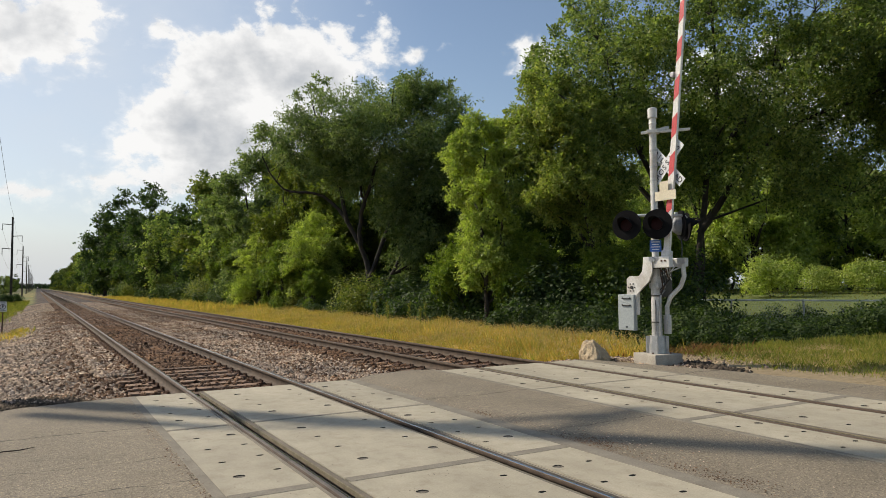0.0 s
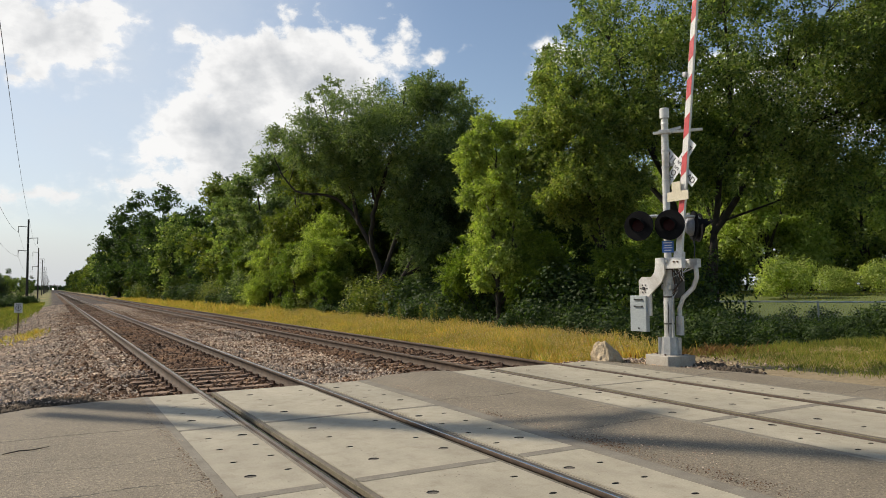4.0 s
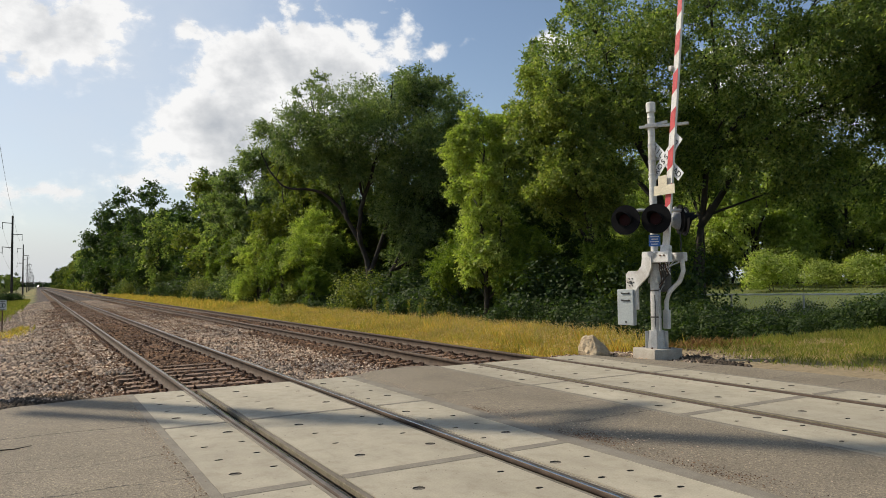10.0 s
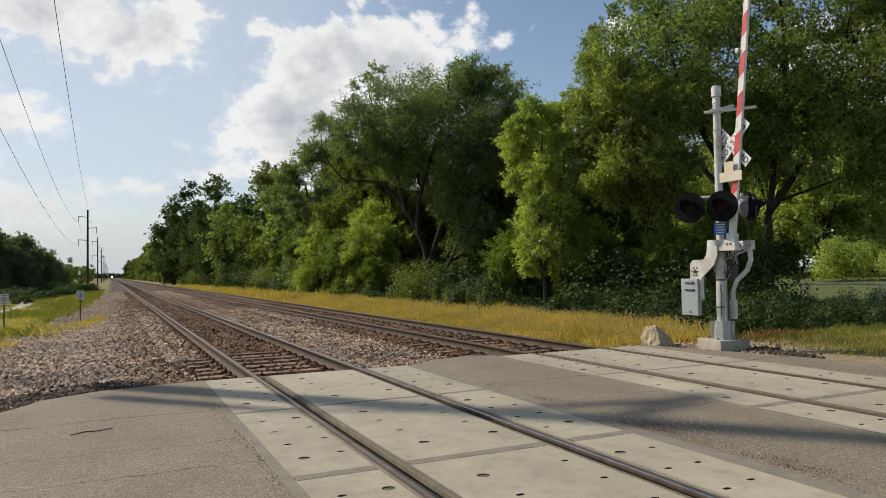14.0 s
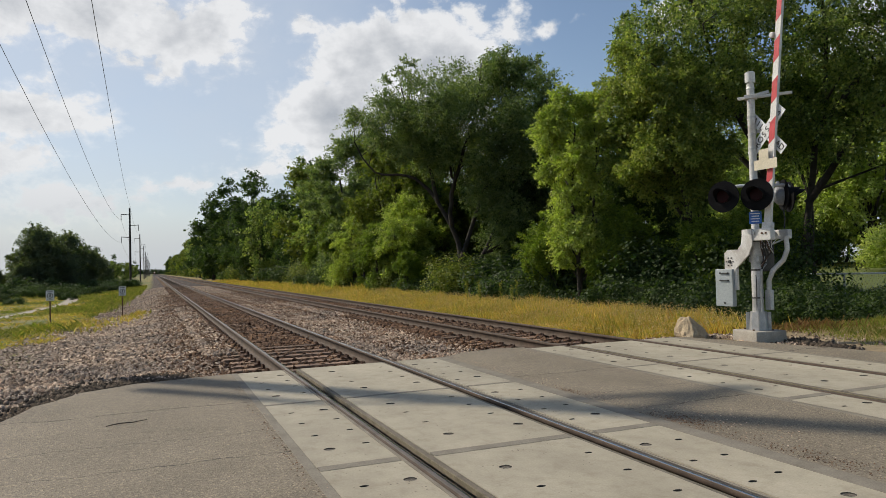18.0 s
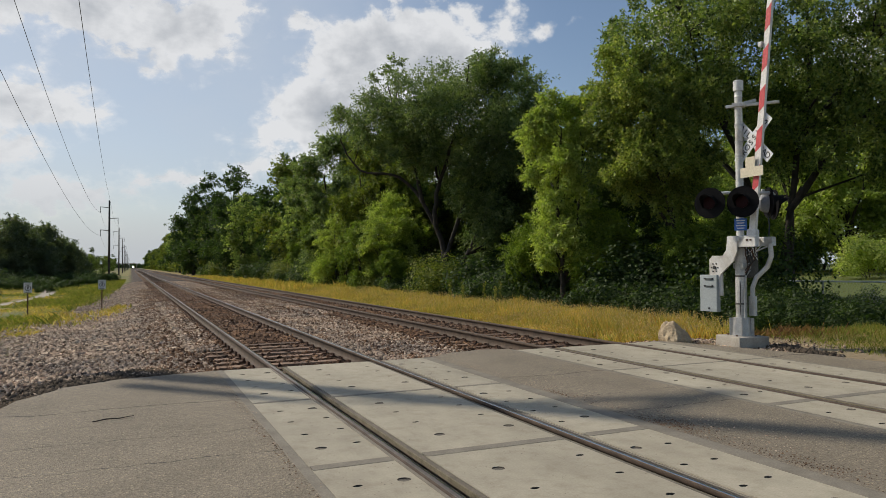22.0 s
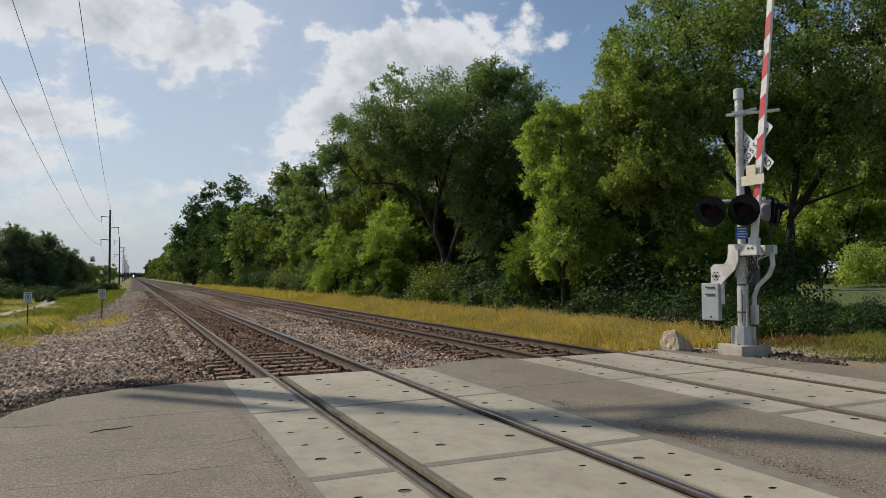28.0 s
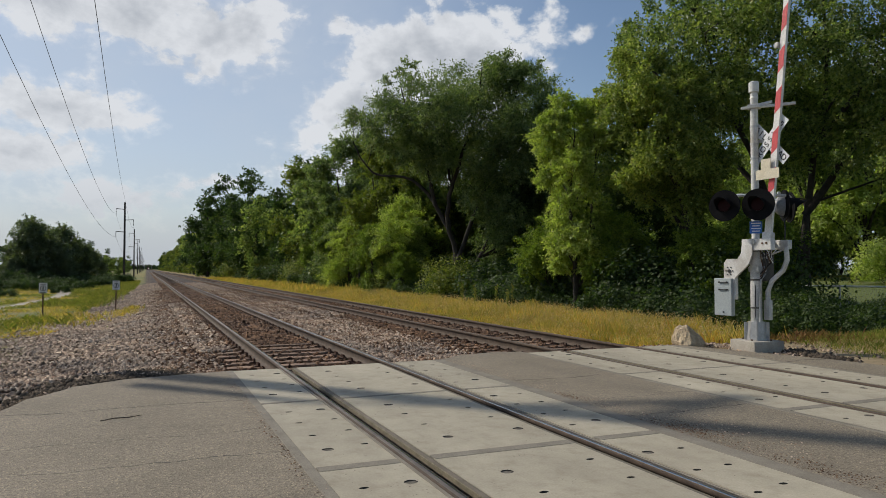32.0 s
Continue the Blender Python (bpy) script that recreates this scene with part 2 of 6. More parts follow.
def ground_mat():
    """Gravel along the tracks, dry and green grass beside them, a trodden path on one side."""
    m, nt, b = nodes_of("ground", 0.95)
    pos, isl = place_of(nt)
    sep = nt.nodes.new("ShaderNodeSeparateXYZ")
    nt.links.new(pos, sep.inputs[0])
    wob = noise_node(nt, 0.55, 5, 0.65, pos)
    x = math_node(nt, "MULTIPLY_ADD", math_node(nt, "SUBTRACT", wob.outputs["Fac"], 0.5), 2.2, sep.outputs["X"])
    stones = nt.nodes.new("ShaderNodeTexVoronoi")
    stones.inputs["Scale"].default_value = 14
    nt.links.new(pos, stones.inputs["Vector"])
    grav = ramp_node(nt, stones.outputs["Color"], [(0.1, (0.10, 0.078, 0.066)), (0.5, (0.24, 0.19, 0.162)), (0.9, (0.42, 0.355, 0.31))])
    # shade between stones painted into the colour: dark cell rims, then all gravel dimmed
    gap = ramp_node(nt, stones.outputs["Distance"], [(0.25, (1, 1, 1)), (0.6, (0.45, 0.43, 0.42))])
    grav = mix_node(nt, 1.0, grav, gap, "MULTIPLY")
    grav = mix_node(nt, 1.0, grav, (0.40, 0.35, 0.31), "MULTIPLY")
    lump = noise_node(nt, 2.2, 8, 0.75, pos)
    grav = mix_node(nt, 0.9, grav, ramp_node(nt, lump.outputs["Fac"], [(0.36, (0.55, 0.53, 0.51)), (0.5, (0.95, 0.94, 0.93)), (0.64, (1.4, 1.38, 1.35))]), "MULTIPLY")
    broad = noise_node(nt, 0.12, 5, 0.6, pos)
    fine = noise_node(nt, 9, 5, 0.7, pos)
    green = ramp_node(nt, fine.outputs["Fac"], [(0.3, (0.06, 0.085, 0.018)), (0.7, (0.16, 0.19, 0.045))])
    gold = ramp_node(nt, fine.outputs["Fac"], [(0.3, (0.18, 0.125, 0.04)), (0.7, (0.36, 0.26, 0.09))])
    grass = mix_node(nt, ramp_node(nt, broad.outputs["Fac"], [(0.42, (0, 0, 0)), (0.62, (1, 1, 1))]), green, gold)
    grass = mix_node(nt, smooth(nt, x, 14.0, 16.0), grass, green)
    strip = math_node(nt, "MULTIPLY", smooth(nt, x, 6.4, 7.6), math_node(nt, "SUBTRACT", 1.0, smooth(nt, x, 11.5, 14.0)))
    grass = mix_node(nt, strip, grass, gold)
    xl = math_node(nt, "MULTIPLY_ADD", smooth(nt, sep.outputs["Y"], 18.0, 90.0), -2.4, x)
    left = math_node(nt, "SUBTRACT", 1.0, smooth(nt, xl, -5.6, -4.7))
    right = smooth(nt, x, 6.6, 7.3)
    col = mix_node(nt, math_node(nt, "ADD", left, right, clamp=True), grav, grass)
    # bare tan earth along the road's edge, past the last track
    bare = math_node(nt, "MULTIPLY", math_node(nt, "SUBTRACT", 1.0, smooth(nt, x, 8.2, 9.6)), math_node(nt, "SUBTRACT", 1.0, smooth(nt, sep.outputs["Y"], -0.5, 1.5)))
    bare = math_node(nt, "MULTIPLY", bare, smooth(nt, x, 6.6, 7.3))
    earth = ramp_node(nt, fine.outputs["Fac"], [(0.3, (0.22, 0.165, 0.09)), (0.7, (0.36, 0.28, 0.165))])
    col = mix_node(nt, bare, col, earth)
    # trodden dirt path
    px = math_node(nt, "MULTIPLY_ADD", math_node(nt, "SINE", math_node(nt, "MULTIPLY", sep.outputs["Y"], 0.09)), 1.6, sep.outputs["X"])
    on = math_node(nt, "SUBTRACT", 1.0, smooth(nt, math_node(nt, "ABSOLUTE", math_node(nt, "ADD", px, 10.4)), 0.35, 0.75))
    near = math_node(nt, "SUBTRACT", 1.0, smooth(nt, sep.outputs["Y"], 70, 110))
    col = mix_node(nt, math_node(nt, "MULTIPLY", on, near), col, (0.40, 0.35, 0.28))
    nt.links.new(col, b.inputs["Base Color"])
    bump_node(nt, b, stones.outputs["Distance"], 0.6, 0.03)
    return m


M_ASPHALT = asphalt_mat()
M_CONC = concrete_mat()
M_GROUND = ground_mat()
M_RAIL = grainy("rusty_rail", (0.052, 0.034, 0.022), (0.115, 0.078, 0.052), 6, 120, 0.85, 0.0, 0.2, 0.003)
M_RAILTOP = grainy("worn_rail_head", (0.17, 0.138, 0.11), (0.30, 0.255, 0.21), 3, 60, 0.52, 0.8, 0.03, 0.001)
M_RAILEDGE = grainy("polished_rail_corner", (0.46, 0.43, 0.40), (0.64, 0.61, 0.58), 3, 60, 0.25, 1.0, 0.015, 0.001)
M_RAILDULL = grainy("dull_rail_head", (0.15, 0.115, 0.085), (0.24, 0.19, 0.145), 3, 60, 0.55, 0.6, 0.05, 0.001)
M_TIE = grainy("creosoted_tie", (0.12, 0.073, 0.046), (0.32, 0.21, 0.138), 3, 45, 0.9, 0, 0.8, 0.015, stain=(0.06, 0.042, 0.03), random_by=0.7)
M_PLATE = grainy("rust_steel", (0.075, 0.042, 0.028), (0.16, 0.09, 0.055), 12, 90, 0.75, 0.3, 0.3, 0.003)
M_RUBBER = grainy("flangeway_rubber", (0.10, 0.084, 0.062), (0.20, 0.17, 0.13), 3, 60, 0.85, 0, 0.3, 0.004)
M_MOSS = grainy("mossy_edge", (0.13, 0.11, 0.068), (0.25, 0.215, 0.14), 9, 60, 0.95, 0, 0.4, 0.004)
M_DIRT = grainy("packed_dirt", (0.045, 0.036, 0.026), (0.11, 0.088, 0.062), 7, 60, 0.95, 0, 0.6, 0.008)
M_FILL = grainy("gravel_filled_recess", (0.045, 0.038, 0.03), (0.27, 0.235, 0.185), 55, 160, 0.95, 0, 0.8, 0.008)
M_JOINT = grainy("joint_mortar", (0.19, 0.165, 0.125), (0.285, 0.255, 0.20), 4, 80, 0.9, 0, 0.3, 0.004)
M_HOLE = grainy("dirty_recess", (0.035, 0.028, 0.022), (0.10, 0.085, 0.066), 30, 100, 0.9)
M_STONE = island_mat("ballast_stone", [(0.11, 0.078, 0.06), (0.31, 0.235, 0.185), (0.50, 0.395, 0.32), (0.235, 0.158, 0.122), (0.66, 0.54, 0.45), (0.14, 0.102, 0.08)], 0.9, 0.4)
M_CRIB = island_mat("stained_ballast", [(0.052, 0.028, 0.017), (0.13, 0.073, 0.045), (0.25, 0.152, 0.096), (0.08, 0.043, 0.027)], 0.9, 0.4)
M_SOIL = island_mat("dark_clods", [(0.035, 0.028, 0.021), (0.085, 0.066, 0.05), (0.15, 0.115, 0.088), (0.055, 0.043, 0.033)], 0.95, 0.4)
M_BARK = grainy("bark", (0.022, 0.018, 0.014), (0.062, 0.05, 0.04), 3, 25, 0.95, 0, 0.8, 0.03)
M_POLE = grainy("weathered_pole_wood", (0.045, 0.036, 0.03), (0.10, 0.083, 0.068), 1.5, 30, 0.9, 0, 0.4, 0.01)
M_WHITE = grainy("weathered_silver_paint", (0.52, 0.51, 0.48), (0.72, 0.71, 0.68), 3.5, 70, 0.5, 0.1, 0.1, 0.002, stain=(0.27, 0.22, 0.17))
M_GREASY = grainy("grease_streaked_paint", (0.30, 0.29, 0.27), (0.62, 0.61, 0.58), 5, 60, 0.5, 0.1, 0.15, 0.002, stain=(0.09, 0.075, 0.06))
# near-white colour replaces sunlight on the fence rail, which the trees shade
M_SUNRAIL = grainy("pale_weathered_rail", (0.66, 0.66, 0.64), (0.82, 0.82, 0.80), 3, 60, 0.5)
M_GALV = grainy("galvanised_steel", (0.36, 0.355, 0.345), (0.56, 0.555, 0.54), 6, 80, 0.45, 0.5, 0.1, 0.002)
M_DARKG = grainy("dark_grease_grey", (0.045, 0.042, 0.038), (0.13, 0.12, 0.105), 6, 50, 0.7)
M_BOX = grainy("pale_grey_paint", (0.29, 0.325, 0.33), (0.37, 0.405, 0.41), 2, 60, 0.5, 0, 0.05, 0.002)
M_BLACK = matt(grainy("matt_black_paint", (0.006, 0.006, 0.007), (0.014, 0.014, 0.015), 5, 60, 0.85))
M_RED = grainy("red_stripe", (0.50, 0.045, 0.05), (0.62, 0.075, 0.08), 6, 60, 0.45)
M_ARM = grainy("gate_arm_white", (0.66, 0.64, 0.60), (0.80, 0.78, 0.74), 4, 60, 0.5)
M_CREAM = grainy("cream_backplate", (0.62, 0.55, 0.40), (0.72, 0.65, 0.50), 4, 60, 0.6)
M_BLUE = grainy("blue_sign", (0.03, 0.12, 0.42), (0.05, 0.17, 0.52), 4, 60, 0.4)
M_SIGN = grainy("sign_white", (0.68, 0.68, 0.68), (0.8, 0.8, 0.8), 4, 60, 0.5)
M_LENS = matt(plain("dark_red_lens", (0.018, 0.002, 0.003), 0.35))
M_HOUSE = grainy("slate_grey_housing", (0.17, 0.18, 0.20), (0.27, 0.285, 0.31), 6, 60, 0.5, 0.1)
M_INK = plain("black_ink", (0.02, 0.02, 0.02), 0.6)
M_WIRE = plain("wire", (0.05, 0.05, 0.055), 0.5, 0.6)
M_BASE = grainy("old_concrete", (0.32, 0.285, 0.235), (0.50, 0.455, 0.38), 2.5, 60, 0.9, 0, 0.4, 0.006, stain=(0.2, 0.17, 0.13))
M_ROCK = grainy("tan_boulder", (0.34, 0.25, 0.15), (0.56, 0.45, 0.30), 5, 35, 0.95, 0, 0.9, 0.02)
M_GOLD = island_mat("dry_grass", [(0.50, 0.34, 0.08), (0.68, 0.50, 0.15), (0.22, 0.28, 0.05), (0.74, 0.58, 0.22), (0.52, 0.31, 0.09), (0.28, 0.32, 0.06), (0.62, 0.44, 0.12), (0.42, 0.37, 0.09)], 0.8, 0, 0.4, (1.22, 1.27, 0.68))
M_SEED = island_mat("seed_head", [(0.62, 0.50, 0.30), (0.50, 0.36, 0.18), (0.70, 0.58, 0.36), (0.42, 0.26, 0.13)], 0.9, 0, 0.4, (1.22, 1.27, 0.68))
M_DEAD = island_mat("dead_weed", [(0.20, 0.10, 0.05), (0.30, 0.18, 0.085), (0.16, 0.12, 0.04), (0.26, 0.14, 0.07)], 0.9, 0, 0.3, (1.22, 1.27, 0.68))
M_GREENG = island_mat("green_grass", [(0.12, 0.17, 0.03), (0.20, 0.25, 0.045), (0.32, 0.29, 0.09), (0.15, 0.20, 0.035), (0.26, 0.24, 0.075), (0.36, 0.30, 0.12)], 0.8, 0, 0.4, (1.2, 1.3, 0.6))
M_LEAF = island_mat("leaf_green", [(0.046, 0.076, 0.03), (0.16, 0.227, 0.076), (0.335, 0.395, 0.145), (0.115, 0.172, 0.058), (0.39, 0.415, 0.16), (0.076, 0.12, 0.044)], 0.38, 0, 0.52, (1.15, 1.35, 0.58))
M_LEAFY = island_mat("leaf_yellow_green", [(0.08, 0.112, 0.022), (0.16, 0.195, 0.038), (0.26, 0.285, 0.06), (0.12, 0.155, 0.03), (0.29, 0.28, 0.068)], 0.5, 0, 0.34)
M_OLIVE = island_mat("leaf_olive", [(0.10, 0.145, 0.042), (0.235, 0.295, 0.084), (0.39, 0.43, 0.14), (0.165, 0.215, 0.062), (0.45, 0.44, 0.145)], 0.45, 0, 0.5, (1.15, 1.35, 0.56))
M_BRIGHT = island_mat("leaf_bright_green", [(0.085, 0.135, 0.024), (0.17, 0.23, 0.04), (0.26, 0.315, 0.062), (0.125, 0.18, 0.031)], 0.5, 0, 0.38)
M_LEMON = island_mat("leaf_lemon_green", [(0.21, 0.265, 0.075), (0.37, 0.42, 0.13), (0.50, 0.525, 0.185), (0.28, 0.335, 0.10)], 0.5, 0, 0.46)
# distance haze mixed into the leaf colour of the trees across the line
M_LEAFHAZE = island_mat("leaf_greyish", [(0.085, 0.105, 0.07), (0.15, 0.175, 0.11), (0.20, 0.225, 0.145), (0.11, 0.135, 0.085)], 0.5, 0, 0.35)
M_LEAFD = island_mat("leaf_dark", [(0.024, 0.044, 0.018), (0.052, 0.085, 0.031), (0.09, 0.126, 0.046), (0.036, 0.062, 0.025)], 0.62, 0, 0.4)
M_LEAFW = island_mat("leaf_willow", [(0.066, 0.102, 0.045), (0.17, 0.222, 0.093), (0.26, 0.312, 0.138), (0.12, 0.17, 0.072), (0.325, 0.355, 0.178)], 0.40, 0, 0.44, (1.15, 1.38, 0.6))


# ---------------------------------------------------------------- mesh helpers
def part(name, bm, material, parent=None, label=""):
    me = bpy.data.meshes.new(name)
    bm.to_mesh(me)
    bm.free()
    me.materials.append(material)
    return part_of(name, me, parent, label)


def part_of(name, me, parent=None, label="", m=None):
    ob = new(name, me)
    if parent is not None:
        ob.parent = parent
    if m is not None:
        ob.matrix_basis = m
    if label:
        tagged(ob, label)
    return ob


def raw(name, verts, faces, material, smooth_faces=False):
    """A mesh from numpy arrays: verts n x 3, faces m x 3 or m x 4."""
    verts = np.asarray(verts, np.float32)
    faces = np.asarray(faces, np.int32)
    me = bpy.data.meshes.new(name)
    k = faces.shape[1]
    me.vertices.add(len(verts))
    me.vertices.foreach_set("co", verts.ravel())
    me.loops.add(faces.size)
    me.loops.foreach_set("vertex_index", faces.ravel())
    me.polygons.add(len(faces))
    me.polygons.foreach_set("loop_start", np.arange(0, faces.size, k, dtype=np.int32))
    if smooth_faces:
        me.polygons.foreach_set("use_smooth", np.ones(len(faces), bool))
    me.update(calc_edges=True)
    me.materials.append(material)
    return me


def empty(name, m=None):
    ob = new(name)
    ob.empty_display_size = 0.2
    if m is not None:
        ob.matrix_basis = m
    return ob


def add_box(bm, size, at=(0, 0, 0), turn=(0, 0, 0), bevel=0.0):
    m = pose(*at, *turn) @ Matrix.Diagonal((*size, 1))
    made = bmesh.ops.create_cube(bm, size=1.0, matrix=m)
    if bevel:
        es = {e for v in made["verts"] for e in v.link_edges}
        bmesh.ops.bevel(bm, geom=list(es), offset=bevel, segments=2, profile=0.6, affect="EDGES")
    return bm


def box(size, at=(0, 0, 0), turn=(0, 0, 0), bevel=0.0):
    return add_box(bmesh.new(), size, at, turn, bevel)


def add_cyl(bm, r, length, at=(0, 0, 0), turn=(0, 0, 0), seg=16, r2=None):
    bmesh.ops.create_cone(bm, cap_ends=True, segments=seg, radius1=r, radius2=r if r2 is None else r2, depth=length, matrix=pose(*at, *turn))
    return bm


def cyl(r, length, at=(0, 0, 0), turn=(0, 0, 0), seg=16, r2=None):
    return add_cyl(bmesh.new(), r, length, at, turn, seg, r2)


def tube_arrays(points, radii, seg=6):
    """Verts and quads of a tapered tube along points."""
    pts = [Vector(p) for p in points]
    vs, fs = [], []
    up = Vector((0.31, 0.17, 0.93))
    for i, p in enumerate(pts):
        d = (pts[min(i + 1, len(pts) - 1)] - pts[max(i - 1, 0)]).normalized()
        a = d.cross(up)
        a = a.normalized() if a.length > 1e-3 else d.orthogonal().normalized()
        b = d.cross(a)
        for k in range(seg):
            w = 2 * math.pi * k / seg
            q = p + (a * math.cos(w) + b * math.sin(w)) * radii[i]
            vs.append((q.x, q.y, q.z))
    for i in range(len(pts) - 1):
        for k in range(seg):
            fs.append((i * seg + k, i * seg + (k + 1) % seg, (i + 1) * seg + (k + 1) % seg, (i + 1) * seg + k))
    return vs, fs


def tube(name, points, radius, material, parent=None, seg=8, label=""):
    rr = radius if isinstance(radius, (list, tuple)) else [radius] * len(points)
    vs, fs = tube_arrays(points, rr, seg)
    return part_of(name, raw(name, vs, fs, material, True), parent, label)


def extrude_poly(outline, z0, z1, holes=(), hole_floor=None):
    """A slab with an outline in x, y, and open recesses down to hole_floor."""
    bm = bmesh.new()
    def loop(pts, z):
        vs = [bm.verts.new((x, y, z)) for x, y in pts]
        return vs, [bm.edges.new((vs[k], vs[(k + 1) % len(vs)])) for k in range(len(vs))]
    top, es = loop(outline, z1)
    edges = list(es)
    rims = []
    for h in holes:
        vs, e2 = loop(h, z1)
        edges += e2
        rims.append((h, vs))
    bmesh.ops.triangle_fill(bm, use_beauty=True, use_dissolve=False, edges=edges)
    bot = [bm.verts.new((x, y, z0)) for x, y in outline]
    n = len(outline)
    for k in range(n):
        bm.faces.new((top[k], bot[k], bot[(k + 1) % n], top[(k + 1) % n]))
    bm.faces.new(bot)
    for h, vs in rims:
        low = [bm.verts.new((x, y, hole_floor)) for x, y in h]
        n = len(h)
        for k in range(n):
            bm.faces.new((vs[k], vs[(k + 1) % n], low[(k + 1) % n], low[k]))
        bm.faces.new(low)
    bmesh.ops.recalc_face_normals(bm, faces=bm.faces)
    return bm


def ground_z(x, y):
    """Height of the ground: track bed, shoulders, verge; the road lies on it."""
    x = np.asarray(x, float)
    y = np.asarray(y, float)
    z = np.full(np.broadcast(x, y).shape, -0.235)
    ss = lambda v, a, b: np.clip((v - a) / (b - a), 0, 1) ** 2 * (3 - 2 * np.clip((v - a) / (b - a), 0, 1))
    far = ss(y, 4, 40)
    z = z - (0.17 + 0.25 * far) * ss(-x, 1.6, 4.2) - 0.35 * ss(-x, 4.5, 14)
    z = z - 0.28 * ss(x, 6.1, 7.6) - 0.2 * ss(x, 9, 16)
    z = z + 1.45 * ss(x, 25, 50) * ss(-y, -60, -45) * ss(y, -60, -30)
    near = 1 - ss(y, 0.0, 3.2)
    bank = np.where(x < 2, ss(-x, 1.5, 2.2), ss(x, 6.3, 6.9)) * near
    z = z * (1 - bank) - 0.045 * bank
    return np.where(y < -0.6, np.minimum(z, -0.06), z)


# ---------------------------------------------------------------- ground and sky
def grid_lines(*spans):
    out = []
    for a, b, step in spans:
        out += list(np.arange(a, b, step))
    return np.array(out + [spans[-1][1]])


def make_ground():
    xs = grid_lines((-3000, -200, 400), (-200, -30, 17), (-30, -8, 1.0), (-8, 9, 0.2), (9, 40, 1.0), (40, 200, 16), (200, 3000, 400))
    ys = grid_lines((-3000, -100, 480), (-100, -14, 8), (-14, -2, 0.6), (-2, 30, 0.2), (30, 80, 1.0), (80, 400, 10), (400, 4400, 400))
    gx, gy = np.meshgrid(xs, ys)
    gz = ground_z(gx, gy)
    rng = np.random.default_rng(3)
    near = (np.abs(gx) < 12) & (gy < 60) & (gy > 0.3)
    gz = gz + np.where(near, rng.normal(0, 0.012, gz.shape), 0)
    n = len(xs)
    k = (np.arange(len(ys) - 1)[:, None] * n + np.arange(n - 1)[None]).ravel()
    me = raw("ground", np.stack([gx.ravel(), gy.ravel(), gz.ravel()], 1), np.stack([k, k + 1, k + n + 1, k + n], 1), M_GROUND, True)
    tagged(new("ground", me), "gravel verge beside the tracks giving way to dry grass", "ground", kind="structure")


make_ground()


def cloud_mat():
    m = bpy.data.materials.new("cloud")
    m.use_nodes = True
    nt = m.node_tree
    for n in list(nt.nodes):
        if n.type != "OUTPUT_MATERIAL":
            nt.nodes.remove(n)
    tc = nt.nodes.new("ShaderNodeTexCoord")
    nrm = nt.nodes.new("ShaderNodeVectorMath")
    nrm.operation = "NORMALIZE"
    nt.links.new(tc.outputs["Object"], nrm.inputs[0])
    sep = nt.nodes.new("ShaderNodeSeparateXYZ")
    nt.links.new(nrm.outputs[0], sep.inputs[0])
    az = math_node(nt, "MULTIPLY", math_node(nt, "ARCTAN2", sep.outputs["X"], sep.outputs["Y"]), 57.2958)
    el = math_node(nt, "MULTIPLY", math_node(nt, "ARCSINE", sep.outputs["Z"]), 57.2958)
    com = nt.nodes.new("ShaderNodeCombineXYZ")
    nt.links.new(az, com.inputs[0])
    nt.links.new(math_node(nt, "MULTIPLY", el, 1.35), com.inputs[1])
    puff = noise_node(nt, 0.42, 9, 0.58, com.outputs[0])
    puff.inputs["Distortion"].default_value = 0.15
    big = noise_node(nt, 0.13, 4, 0.5, com.outputs[0])
    # the cloud masses as swelling heaps: depth below the skin in degrees
    deep = None
    for a0, e0, ra, re, firm in CLOUDS:
        q = math_node(nt, "ADD", math_node(nt, "POWER", math_node(nt, "ABSOLUTE", math_node(nt, "DIVIDE", math_node(nt, "SUBTRACT", az, a0 - 3.65), ra)), 2.0),
                      math_node(nt, "POWER", math_node(nt, "ABSOLUTE", math_node(nt, "DIVIDE", math_node(nt, "SUBTRACT", el, e0), re)), 2.0))
        g = math_node(nt, "MULTIPLY_ADD", math_node(nt, "SUBTRACT", 1.0, math_node(nt, "SQRT", q)), min(ra, re) ** 0.8, firm)
        deep = g if deep is None else math_node(nt, "SMOOTH_MAX", deep, g, 0.5)
    ragged = math_node(nt, "ADD", math_node(nt, "MULTIPLY", math_node(nt, "SUBTRACT", puff.outputs["Fac"], 0.5), 4.6), math_node(nt, "MULTIPLY", math_node(nt, "SUBTRACT", big.outputs["Fac"], 0.5), 2.0))
    dens = math_node(nt, "ADD", deep, ragged)
    # haze towards the horizon
    dens = math_node(nt, "ADD", dens, math_node(nt, "MULTIPLY", math_node(nt, "SUBTRACT", 1.0, smooth(nt, el, 0.0, 8.0)), 0.7))
    body = smooth(nt, dens, -0.25, 0.95)
    alpha = math_node(nt, "MULTIPLY", body, 0.97)
    veil = noise_node(nt, 0.06, 5, 0.6, com.outputs[0])
    thin = math_node(nt, "MULTIPLY", math_node(nt, "SUBTRACT", 1.0, smooth(nt, az, 4.0, 30.0)), math_node(nt, "MULTIPLY_ADD", veil.outputs["Fac"], 0.8, 0.24))
    alpha = math_node(nt, "MAXIMUM", alpha, thin)
    lumps = noise_node(nt, 0.22, 6, 0.55, com.outputs[0])
    up = nt.nodes.new("ShaderNodeVectorMath")
    up.operation = "ADD"
    up.inputs[1].default_value = (-0.7, 1.1, 0)
    nt.links.new(com.outputs[0], up.inputs[0])
